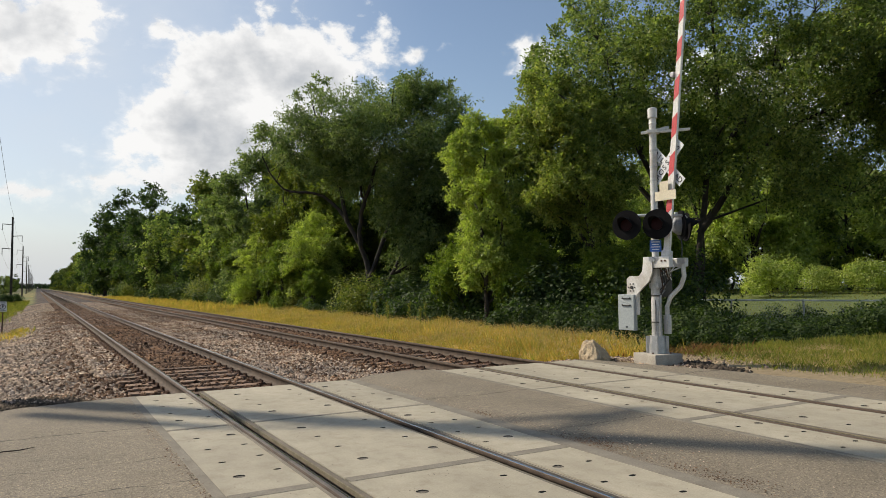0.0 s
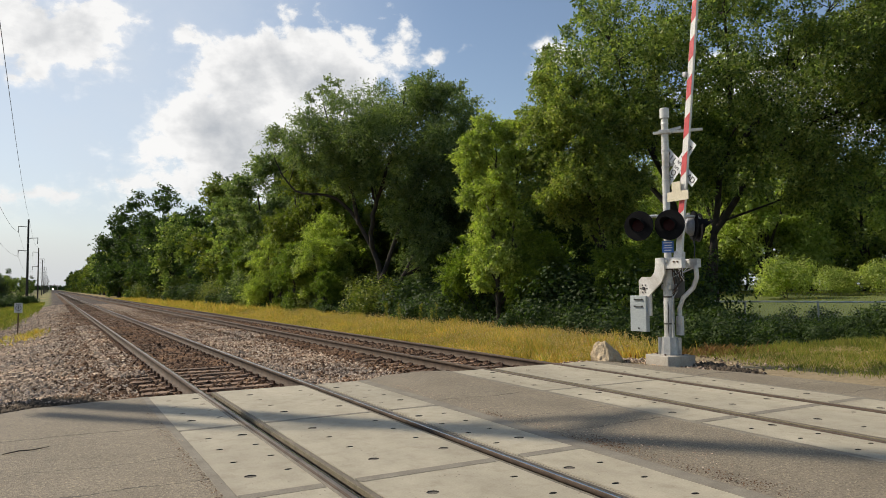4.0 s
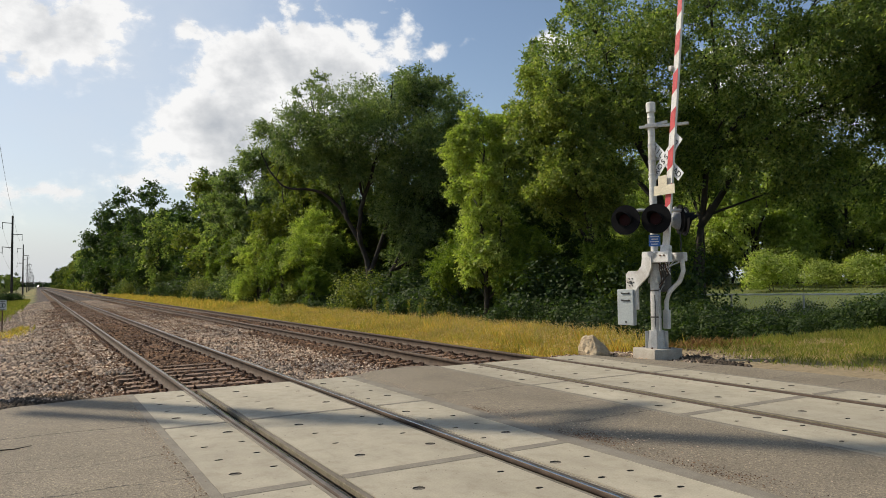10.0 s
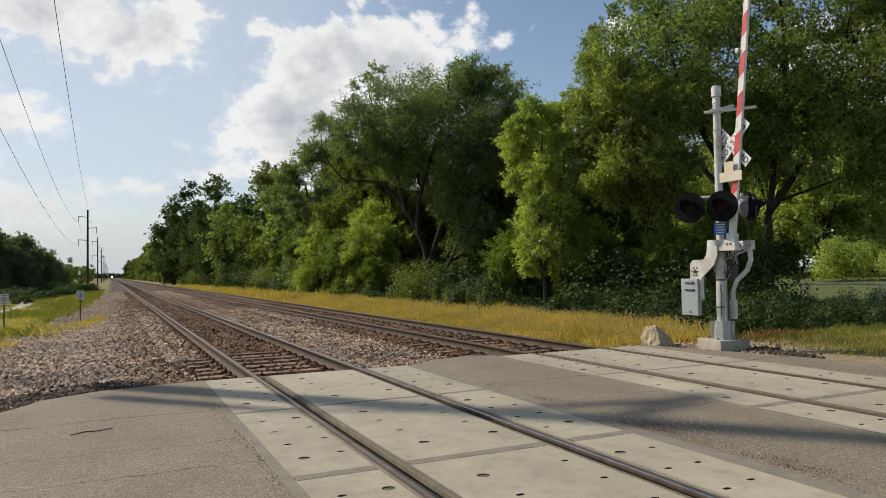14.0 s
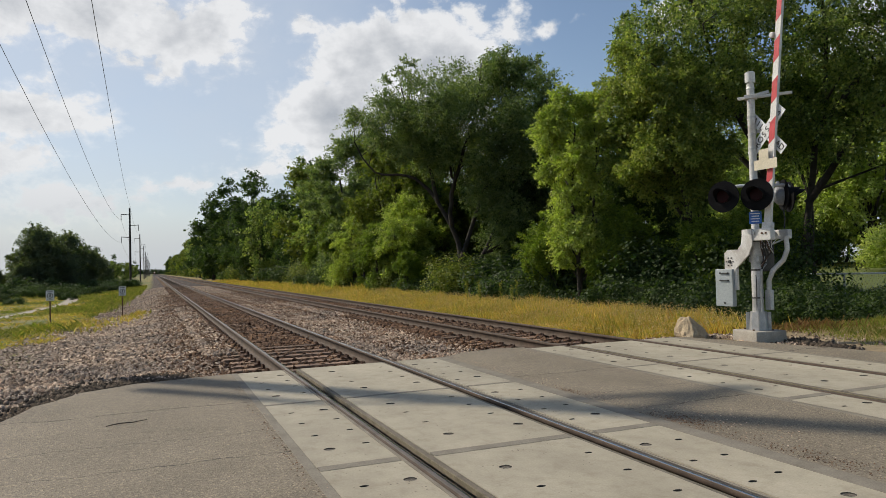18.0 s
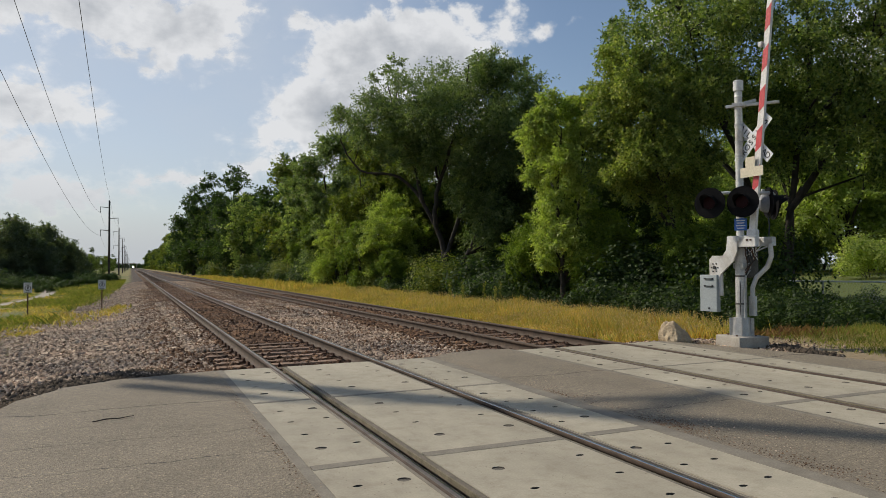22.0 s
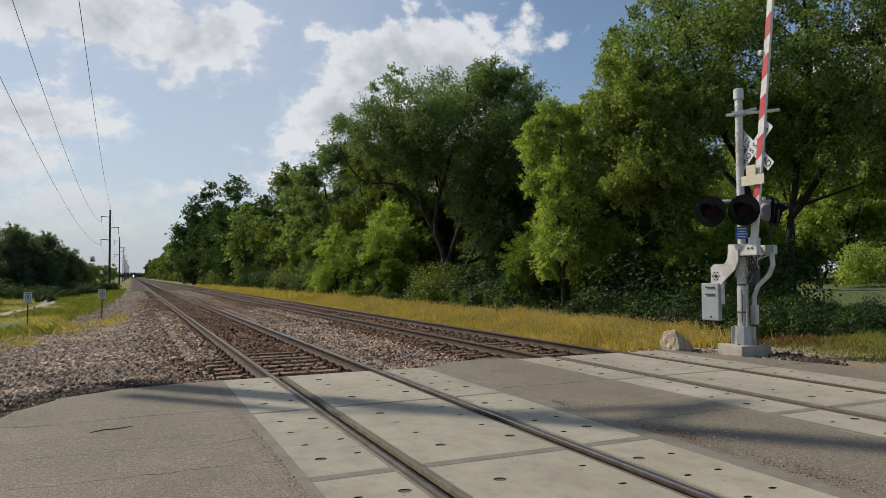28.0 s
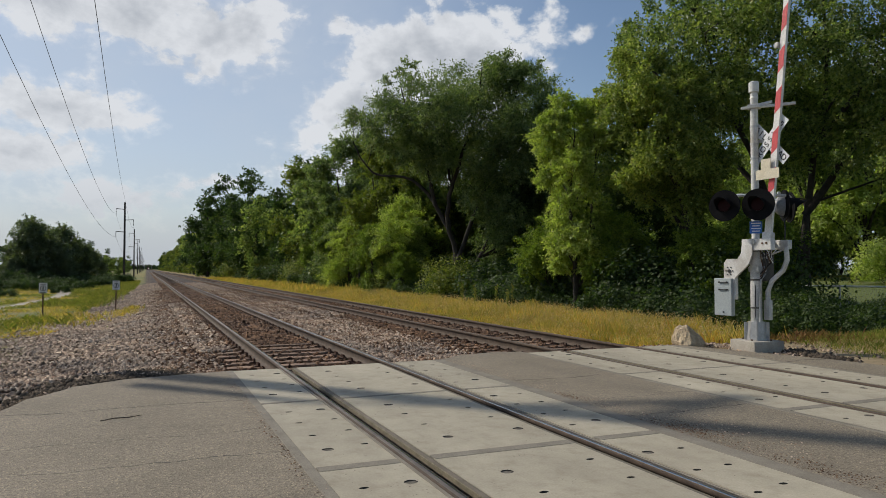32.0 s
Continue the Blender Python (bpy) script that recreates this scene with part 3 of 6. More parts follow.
    low = noise_node(nt, 0.42, 9, 0.58, up.outputs[0])
    low.inputs["Distortion"].default_value = 0.15
    edge = math_node(nt, "SUBTRACT", puff.outputs["Fac"], low.outputs["Fac"])
    rim = math_node(nt, "MULTIPLY", math_node(nt, "SUBTRACT", 1.0, smooth(nt, dens, 0.6, 3.4)), 0.36)
    shade = math_node(nt, "ADD", math_node(nt, "ADD", rim, math_node(nt, "MULTIPLY", edge, 0.55)), math_node(nt, "MULTIPLY_ADD", lumps.outputs["Fac"], 1.15, -0.20))
    col = ramp_node(nt, shade, [(0.2, (0.50, 0.54, 0.60)), (0.45, (0.68, 0.71, 0.755)), (0.75, (0.95, 0.97, 1.0))])
    col = mix_node(nt, body, (0.66, 0.745, 0.86), col)
    haze = math_node(nt, "SUBTRACT", 1.0, smooth(nt, el, 0.5, 10.0))
    alpha = math_node(nt, "MAXIMUM", alpha, math_node(nt, "MULTIPLY", haze, 0.92))
    col = mix_node(nt, math_node(nt, "MULTIPLY", haze, 0.75), col, (0.60, 0.645, 0.70))
    em = nt.nodes.new("ShaderNodeEmission")
    nt.links.new(col, em.inputs["Color"])
    em.inputs["Strength"].default_value = 0.89
    tr = nt.nodes.new("ShaderNodeBsdfTransparent")
    mx = nt.nodes.new("ShaderNodeMixShader")
    nt.links.new(alpha, mx.inputs[0])
    nt.links.new(tr.outputs[0], mx.inputs[1])
    nt.links.new(em.outputs[0], mx.inputs[2])
    nt.links.new(mx.outputs[0], nt.nodes["Material Output"].inputs["Surface"])
    return m


# centre bearing and height, half-widths in degrees, firmness (thin wisps below nought)
CLOUDS = [(21.5, 16.9, 5.9, 4.4, 0.4), (16.4, 15.6, 4.8, 3.8, 0.4), (13.4, 12.6, 4.4, 3.4, 0.3), (24.6, 16.8, 3.0, 3.0, 0.2), (9.8, 10.6, 3.6, 1.7, 0.0), (18.0, 10.5, 10.0, 4.5, 0.3), (28.4, 18.6, 1.3, 3.0, 0.1), (31.6, 18.6, 1.1, 0.8, -0.6), (34.2, 19.4, 1.2, 0.6, -0.7), (42.0, 18.4, 3.2, 1.5, -0.1),
          (1.6, 17.6, 5.0, 2.0, 0.6), (-3.2, 18.8, 4.8, 2.4, 0.6), (-9.5, 19.2, 5.0, 2.6, 0.6), (5.2, 19.2, 3.2, 1.8, 0.4), (1.9, 15.4, 1.9, 1.3, 0.3), (11.5, 19.0, 4.0, 3.0, -1.5), (-9.0, 11.6, 4.4, 1.9, 0.5), (-5.4, 11.2, 2.8, 1.5, 0.4), (-10.5, 8.4, 4.5, 1.7, 0.4), (-6.0, 5.6, 6.0, 1.6, -0.1), (2.6, 6.8, 5.0, 1.2, -0.25), (8.6, 8.0, 4.0, 1.6, -0.3),
          (-6.0, 25.0, 9.0, 3.4, 0.2), (8.0, 27.0, 6.0, 2.6, 0.0), (60.0, 14.0, 9.0, 4.0, 0.2), (75.0, 24.0, 10.0, 4.0, 0.2), (-22.0, 16.0, 8.0, 4.0, 0.2)]


def make_clouds():
    """The cloud layer: a far shell over the part of the sky towards which the line runs."""
    az = np.radians(np.arange(-37, 100.5, 2.5))
    el = np.radians(np.arange(-1.5, 62.5, 2.5))
    a, e = np.meshgrid(az, el)
    r = 3900.0
    v = np.stack([r * np.sin(a) * np.cos(e), r * np.cos(a) * np.cos(e), r * np.sin(e)], -1).reshape(-1, 3)
    n = len(az)
    k = (np.arange(len(el) - 1)[:, None] * n + np.arange(n - 1)[None]).ravel()
    ob = new("cloud_backdrop", raw("cloud_backdrop", v, np.stack([k, k + 1, k + n + 1, k + n], 1), cloud_mat(), True))
    return tagged(ob, "drifting white cumulus clouds in a pale blue sky", "clouds", kind="structure")


cloud_layer = make_clouds()

# ---------------------------------------------------------------- road and crossing
ROAD_W = [(-1.425, 0.0), (-2.0, -0.06), (-2.7, -0.22), (-3.25, -0.62), (-3.62, -1.3), (-3.82, -2.1), (-3.98, -3.1), (-4.6, -4.4), (-6.5, -5.6), (-10, -6.2), (-60, -7.0), (-60, -15.5), (-1.425, -15.5)]
ROAD_M = [(1.585, -15.5), (3.195, -15.5), (3.195, 0.42), (2.6, 0.5), (2.1, 0.38), (1.585, 0.02)]
ROAD_E = [(6.035, -15.5), (60, -15.5), (60, -8.2), (12, -7.6), (8.2, -6.6), (7.35, -5.2), (7.15, -3.6), (6.95, -2.2), (6.6, -1.0), (6.3, 0.1), (6.035, 0.3)]


def make_road():
    road = empty("road")
    tagged(road, "worn grey asphalt road over a railway crossing", "road", kind="structure")
    for pts in (ROAD_W, ROAD_M, ROAD_E):
        # ragged, slightly crumbled edge
        rng = random.Random(len(pts))
        fine = []
        for k, (x, y) in enumerate(pts):
            x2, y2 = pts[(k + 1) % len(pts)]
            d = math.hypot(x2 - x, y2 - y)
            n = max(1, min(40, int(d / 0.18)))
            for i in range(n):
                f = i / n
                j = 0.0 if (abs(x - x2) < 1e-6 or d > 30) else 0.025
                fine.append((x + (x2 - x) * f + rng.uniform(-j, j), y + (y2 - y) * f + rng.uniform(-j, j)))
        part("asphalt", extrude_poly(fine, -0.28, 0.0), M_ASPHALT, road)
    return road


make_road()

PANEL = 2.5


def oval(x, y, a, b, n=8):
    return [(x + a * math.cos(2 * math.pi * k / n), y + b * math.sin(2 * math.pi * k / n)) for k in range(n)]


def panel_mesh(name, x0, x1, rows, big):
    """One precast panel, centred along y, with its fastening recesses."""
    h = PANEL / 2 - 0.022
    c = 0.02
    out = [(x0, -h + c), (x0 + c, -h), (x1 - c, -h), (x1, -h + c), (x1, h - c), (x1 - c, h), (x0 + c, h), (x0, h - c)]
    holes = []
    for i, x in enumerate(rows):
        for k in range(4):
            y = (1.5 - k) * 0.49 + (0.04 if i else 0.0)
            wide = (i, k) in big
            holes.append(oval(x + 0.012 * math.sin(7 * x + k), y + 0.02 * math.sin(5 * k + 9 * x), 0.046 if wide else 0.033, 0.042 if wide else 0.020, 11 if wide else 8))
    bm = extrude_poly(out, -0.24, 0.0, holes, -0.03)
    me = bpy.data.meshes.new(name)
    bm.to_mesh(me)
    bm.free()
    me.materials.append(M_CONC)
    low = [f for f in me.polygons if abs(f.center.z + 0.03) < 0.002]
    me.materials.append(M_HOLE)
    me.materials.append(M_FILL)
    for f in low:
        f.material_index = 2 if f.area > 0.004 else 1
        if f.area > 0.004:
            for i in f.vertices:
                me.vertices[i].co.z = -0.007
    for f in me.polygons:
        if -0.029 < f.center.z < -0.001 and abs(f.normal.z) < 0.3:
            f.material_index = 1
    return me


FIELD_W = panel_mesh("field_panel", -1.425, -0.835, (-1.235, -0.93), {(0, 3), (1, 0)})
FIELD_E = panel_mesh("field_panel", 0.835, 1.425, (0.93, 1.235), {(0, 0), (1, 3)})
GAUGE = panel_mesh("gauge_panel", -0.59, 0.59, (-0.25, 0.43), {(0, 0), (1, 3), (0, 3)})


def make_crossing(cx, y_top, rows):
    cross = empty("crossing_deck", pose(cx, 0, 0))
    tagged(cross, "precast concrete level crossing panels around the rails", "level crossing", "crossing decks", "structure")
    for k in range(rows):
        yc = y_top - PANEL * (k + 0.5)
        for me in (FIELD_W, GAUGE, FIELD_E):
            part_of(me.name.split(".")[0], me, cross, m=pose(0, yc, 0.0))
        # mortar in the joint behind each panel
        for x0, x1 in ((-1.42, -0.84), (-0.585, 0.585), (0.84, 1.42)):
            w = 0.055 if k % 2 == 0 else 0.11
            part("joint", box((x1 - x0, w, 0.1), ((x0 + x1) / 2, yc - PANEL / 2, -0.0475)), M_JOINT, cross)
    length = PANEL * rows
    ym = y_top - length / 2
    for s in (-1, 1):
        part("flangeway_strip", box((0.034, length, 0.05), (s * 0.609, ym, -0.028), (0, s * 8, 0), 0.006), M_RUBBER, cross)
        part("edge_bead", box((0.013, length, 0.04), (s * 0.634, ym, -0.027), bevel=0.004), M_MOSS, cross)
        part("flangeway_floor", box((0.085, length, 0.05), (s * 0.682, ym, -0.088)), M_DIRT, cross)
        part("field_filler", box((0.026, length, 0.06), (s * 0.810, ym, -0.034), bevel=0.004), M_JOINT, cross)
        wide = 0.16 if s > 0 and cx == 0.0 else 0.075
        part("edge_strip", box((wide, length, 0.06), (s * (1.4285 + wide / 2), ym, -0.028), bevel=0.004), M_JOINT, cross)
        part("end_plate", box((0.58, 0.012, 0.2), (s * 1.13, y_top + 0.004, -0.13)), M_PLATE, cross)
    part("end_plate", box((1.1, 0.012, 0.2), (0, y_top + 0.004, -0.13)), M_PLATE, cross)
    return cross


make_crossing(0.0, 0.0, 6)
make_crossing(4.61, 0.25, 6)


# ---------------------------------------------------------------- railway
def rail_mesh(x, y0, y1, inner, worn):
    """Flat-bottomed rail: foot, web and a rounded head; inner says on which side the wheels polish its corner."""
    half = [(0.07, -0.172), (0.07, -0.160), (0.02, -0.146), (0.0085, -0.125), (0.0085, -0.055), (0.031, -0.042), (0.036, -0.032), (0.0365, -0.016), (0.0345, -0.0085), (0.030, -0.0040), (0.022, -0.0014), (0.010, -0.0003)]
    prof = half + [(-a, b) for a, b in reversed(half)]
    n = len(prof)
    v = [(x + a, y, b + 0.002) for y in (y0, y1) for a, b in prof]
    f = [(k, (k + 1) % n, n + (k + 1) % n, n + k) for k in range(n)]
    me = raw("rail", v, f, M_RAIL)
    me.materials.append(M_RAILTOP if worn else M_RAILDULL)
    me.materials.append(M_RAILEDGE)
    for k in range(7, 16):
        me.polygons[k].use_smooth = True
    for k in range(10, 13):
        me.polygons[k].material_index = 1
    if worn:
        for k in ((9, 10) if inner > 0 else (12, 13)):
            me.polygons[k].material_index = 2
    return me


def tie_mesh(seed):
    rng = random.Random(seed)
    bm = bmesh.new()
    add_box(bm, (2.6, 0.225, 0.18), (0, 0, -0.275), bevel=0.012)
    for v in bm.verts:
        v.co.x += rng.uniform(-0.03, 0.03) if abs(v.co.x) > 1.2 else 0
        v.co.z += rng.uniform(-0.006, 0.006)
        v.co.y += rng.uniform(-0.008, 0.008)
    me = bpy.data.meshes.new("tie")
    bm.to_mesh(me)
    bm.free()
    me.materials.append(M_TIE)
    return me


def plate_mesh():
    bm = bmesh.new()
    add_box(bm, (0.34, 0.18, 0.018), (0, 0, -0.178))
    for sx in (-0.1, 0.1):
        for sy in (-0.05, 0.05):
            add_box(bm, (0.035, 0.03, 0.05), (sx, sy, -0.15), (0, 0, 20))
    # rail anchors either side of the tie
    add_box(bm, (0.2, 0.03, 0.035), (0, 0.135, -0.165))
    me = bpy.data.meshes.new("tie_plate")
    bm.to_mesh(me)
    bm.free()
    me.materials.append(M_PLATE)
    return me


TIES = [tie_mesh(k) for k in range(4)]
PLATE = plate_mesh()
PITCH = 0.49


def make_track(cx, y_first):
    track = empty("railway_track", pose(cx, 0, 0))
    tagged(track, "rusty steel rails on old timber ties in ballast", "railway track", "tracks", "structure")
    for s in (-1, 1):
        part_of("rail", rail_mesh(s * 0.7535, -40, 2400, -s, cx == 0.0), track)
    rng = random.Random(int(cx * 10))
    for k in range(150):
        y = y_first + k * PITCH + rng.uniform(-0.03, 0.03)
        out = -0.3 if k < 2 and cx == 0.0 else 0.0
        tie = part_of("tie", TIES[rng.randrange(4)], track, m=pose(rng.uniform(-0.05, 0.05) + out, y, rng.uniform(-0.012, 0.006) - out * 0.03, 0, 0, rng.uniform(-1.2, 1.2)))
        if k < 60:
            for s in (-1, 1):
                part_of("tie_plate", PLATE, tie, m=tie.matrix_basis.inverted() @ pose(s * 0.7535, y, 0))
    # the far ties, too small to tell apart
    vs, fs = [], []
    for k in range(150, 700):
        y = y_first + k * PITCH
        b = len(vs)
        vs += [(sx * 1.3, y + sy * 0.11, z) for z in (-0.35, -0.186) for sx, sy in ((-1, -1), (1, -1), (1, 1), (-1, 1))]
        fs += [(b + 4, b + 5, b + 6, b + 7), (b, b + 1, b + 5, b + 4), (b + 1, b + 2, b + 6, b + 5), (b + 3, b, b + 4, b + 7)]
    tagged(part_of("far_ties", raw("far_ties", vs, fs, M_TIE), track), kind="stuff")
    return track


make_track(0.0, 0.22)
make_track(4.61, 0.42)


def scatter_stones(name, label, rng, xy, size, material, lift=0.0):
    """Loose angular stones: squashed, jittered octahedra lying on the ground."""
    n = len(xy)
    base = np.array([(1, 0, 0), (0, 1, 0), (-1, 0, 0), (0, -1, 0), (0, 0, 1), (0, 0, -1)], float)
    tri = np.array([(0, 1, 4), (1, 2, 4), (2, 3, 4), (3, 0, 4), (1, 0, 5), (2, 1, 5), (3, 2, 5), (0, 3, 5)])
    s = size * (0.5 + 1.15 * rng.uniform(0, 1, (n, 1, 1)) ** 1.5) * rng.uniform(0.6, 1.2, (n, 1, 3)) * np.array([1, 1, 0.8])
    v = base[None] + rng.normal(0, 0.25, (n, 6, 3))
    v = v * s
    a = rng.uniform(0, 2 * np.pi, n)
    c, d = np.cos(a), np.sin(a)
    t = rng.normal(0, 0.5, n)
    x = v[..., 0] * np.cos(t)[:, None] - v[..., 2] * np.sin(t)[:, None]
    z = v[..., 0] * np.sin(t)[:, None] + v[..., 2] * np.cos(t)[:, None]
    y = v[..., 1]
    px = x * c[:, None] - y * d[:, None] + xy[:, :1]
    py = x * d[:, None] + y * c[:, None] + xy[:, 1:]
    pz = z + (ground_z(xy[:, 0], xy[:, 1]) + lift)[:, None]
    start = np.arange(n) * 6
    close = start[xy[:, 1] < 5]
    f = np.concatenate([(tri[None, :4] + start[:, None, None]).reshape(-1, 3), (tri[None, 4:] + close[:, None, None]).reshape(-1, 3)])
    ob = new(name, raw(name, np.stack([px, py, pz], -1).reshape(-1, 3), f, material))
    return tagged(ob, label, "gravel", kind="stuff")


def make_ballast():
    rng = np.random.default_rng(11)
    def area(n, x0, x1, y0, y1, power=1.6):
        y = y0 + (y1 - y0) * rng.uniform(0, 1, n) ** power
        return np.stack([rng.uniform(x0, x1, n), y], 1)
    left = np.concatenate([area(30000, -6.0, -1.35, 0.05, 18), area(26000, -5.0, -1.35, 12, 75, 1.25)])
    # keep to the gravel on this side of the road's rounded corner
    xe = np.array([-4.6, -3.98, -3.82, -3.62, -3.25, -2.7, -2.0, -1.4])
    ye = np.array([-4.3, -3.1, -2.1, -1.3, -0.62, -0.22, -0.06, 0.0])
    more = np.stack([rng.uniform(-7.5, -1.5, 9000), rng.uniform(-4.5, 0.6, 9000)], 1)
    more = more[more[:, 1] > np.interp(more[:, 0], xe, ye) + 0.03]
    more = more[more[:, 0] < -1.5]
    left = left[(left[:, 0] < -1.72) | (left[:, 1] > 0.85)]
    more = more[(more[:, 0] < -1.72) | (more[:, 1] < 0.03)]
    soil = np.stack([rng.uniform(-5.4, -1.75, 5200), np.abs(rng.normal(0, 0.42, 5200))], 1)
    soil[:, 1] += np.interp(soil[:, 0], xe, ye) + 0.03
    scatter_stones("dark_soil", "dark damp soil and stones along the asphalt's edge", rng, soil, 0.033, M_SOIL, 0.026)
    scatter_stones("ballast_gravel", "loose grey and pinkish crushed stone beside the track", rng, np.concatenate([left, more]), 0.032, M_STONE, 0.012)
    mid = np.concatenate([area(15000, 1.3, 3.2, 0.05, 14), area(14000, 1.3, 3.35, 11, 75, 1.25)])
    mid = mid[mid[:, 1] > np.where(mid[:, 0] < 1.6, 0.02, 0.5)]
    right = np.concatenate([area(3500, 5.85, 7.3, 0.3, 14), area(5000, 5.85, 7.2, 12, 70, 1.25)])
    scatter_stones("ballast_gravel", "pale crushed stone between the two tracks", rng, np.concatenate([mid, right]), 0.036, M_STONE, 0.012)
    crib = np.concatenate([area(4200, c - 1.35, c + 1.35, 0.1, 5, 1.0) for c in (0.0, 4.61)])
    scatter_stones("stained_ballast", "rust-brown stained stones between the ties", rng, crib, 0.034, M_CRIB, 0.012)
    strewn = np.concatenate([area(900, c - 1.35, c + 1.35, 0.5, 7, 0.75) for c in (0.0, 4.61)])
    scatter_stones("stained_ballast", "rust-brown stones strewn over the ties", rng, strewn, 0.034, M_CRIB, 0.046)
    crib = np.concatenate([area(9000, c - 1.4, c + 1.4, 4.8, 22, 1.3) for c in (0.0, 4.61)] + [area(6000, c - 1.35, c + 1.35, 20, 70) for c in (0.0, 4.61)])
    scatter_stones("stained_ballast", "rust-brown stained stones nearly covering the ties", rng, crib, 0.04, M_CRIB, 0.042)
    side = np.concatenate([np.stack([c + s * (1.35 + np.abs(rng.normal(0, 0.5, 4200))), 0.15 + 45 * rng.uniform(0, 1, 4200) ** 1.6], 1) for c in (0.0, 4.61) for s in (-1, 1)])
    side = side[(side[:, 1] > 0.6) | (side[:, 0] < -1.5)]
    side = side[(side[:, 1] > 0.05 - 0.35 * (side[:, 0] + 1.4)) | (side[:, 0] > -1.4)]
    scatter_stones("stained_ballast", "rust-brown stones strewn beside the tie ends", rng, side, 0.036, M_CRIB, 0.02)
    over = np.concatenate([area(5000, c + s0, c + s1, 1.2, 24, 1.3) for c in (0.0, 4.61) for s0, s1 in ((-1.6, -0.95), (0.95, 1.6))])
    bare_ends = ((over[:, 1] < 13) & (over[:, 0] > 2.5) & (over[:, 0] < 4)) | ((over[:, 1] < 4) & (over[:, 0] < 0))
    over = over[~bare_ends]
    scatter_stones("ballast_gravel", "loose grey stones lying over the tie ends", rng, over, 0.036, M_STONE, 0.045)
    u = rng.uniform(0, 1, 700)
    heap = np.stack([7.75 - 0.5 * u + rng.normal(0, 0.12, 700), -0.9 - 1.35 * u + rng.normal(0, 0.1, 700)], 1)
    scatter_stones("dark_soil", "dark clods of soil at the road's edge", rng, heap, 0.034, M_SOIL, 0.012)
    pad = np.stack([rng.normal(7.2, 0.75, 900), rng.normal(-0.55, 0.7, 900)], 1)
    pad = pad[pad[:, 0] > np.interp(pad[:, 1], [-5.2, -3.6, -2.2, -1.0, 0.1, 0.3], [7.45, 7.25, 7.05, 6.7, 6.4, 6.1])]
    scatter_stones("loose_gravel", "small stones round the signal's concrete base", rng, pad, 0.027, M_STONE, 0.01)


make_ballast()


# ---------------------------------------------------------------- crossing signal with raised gate
SIG = (7.20, -0.67)


def letters(name, text, size, m, material, parent):
    cu = bpy.data.curves.new(name, "FONT")
    cu.body = text
    cu.size = size
    cu.extrude = 0.002
    cu.align_x, cu.align_y = "CENTER", "CENTER"
    tmp = bpy.data.objects.new(name, cu)
    scene.collection.objects.link(tmp)
    me = bpy.data.meshes.new_from_object(tmp.evaluated_get(bpy.context.evaluated_depsgraph_get()))
    bpy.data.objects.remove(tmp)
    me.materials.clear()
    me.materials.append(material)
    return part_of(name, me, parent, m=m)


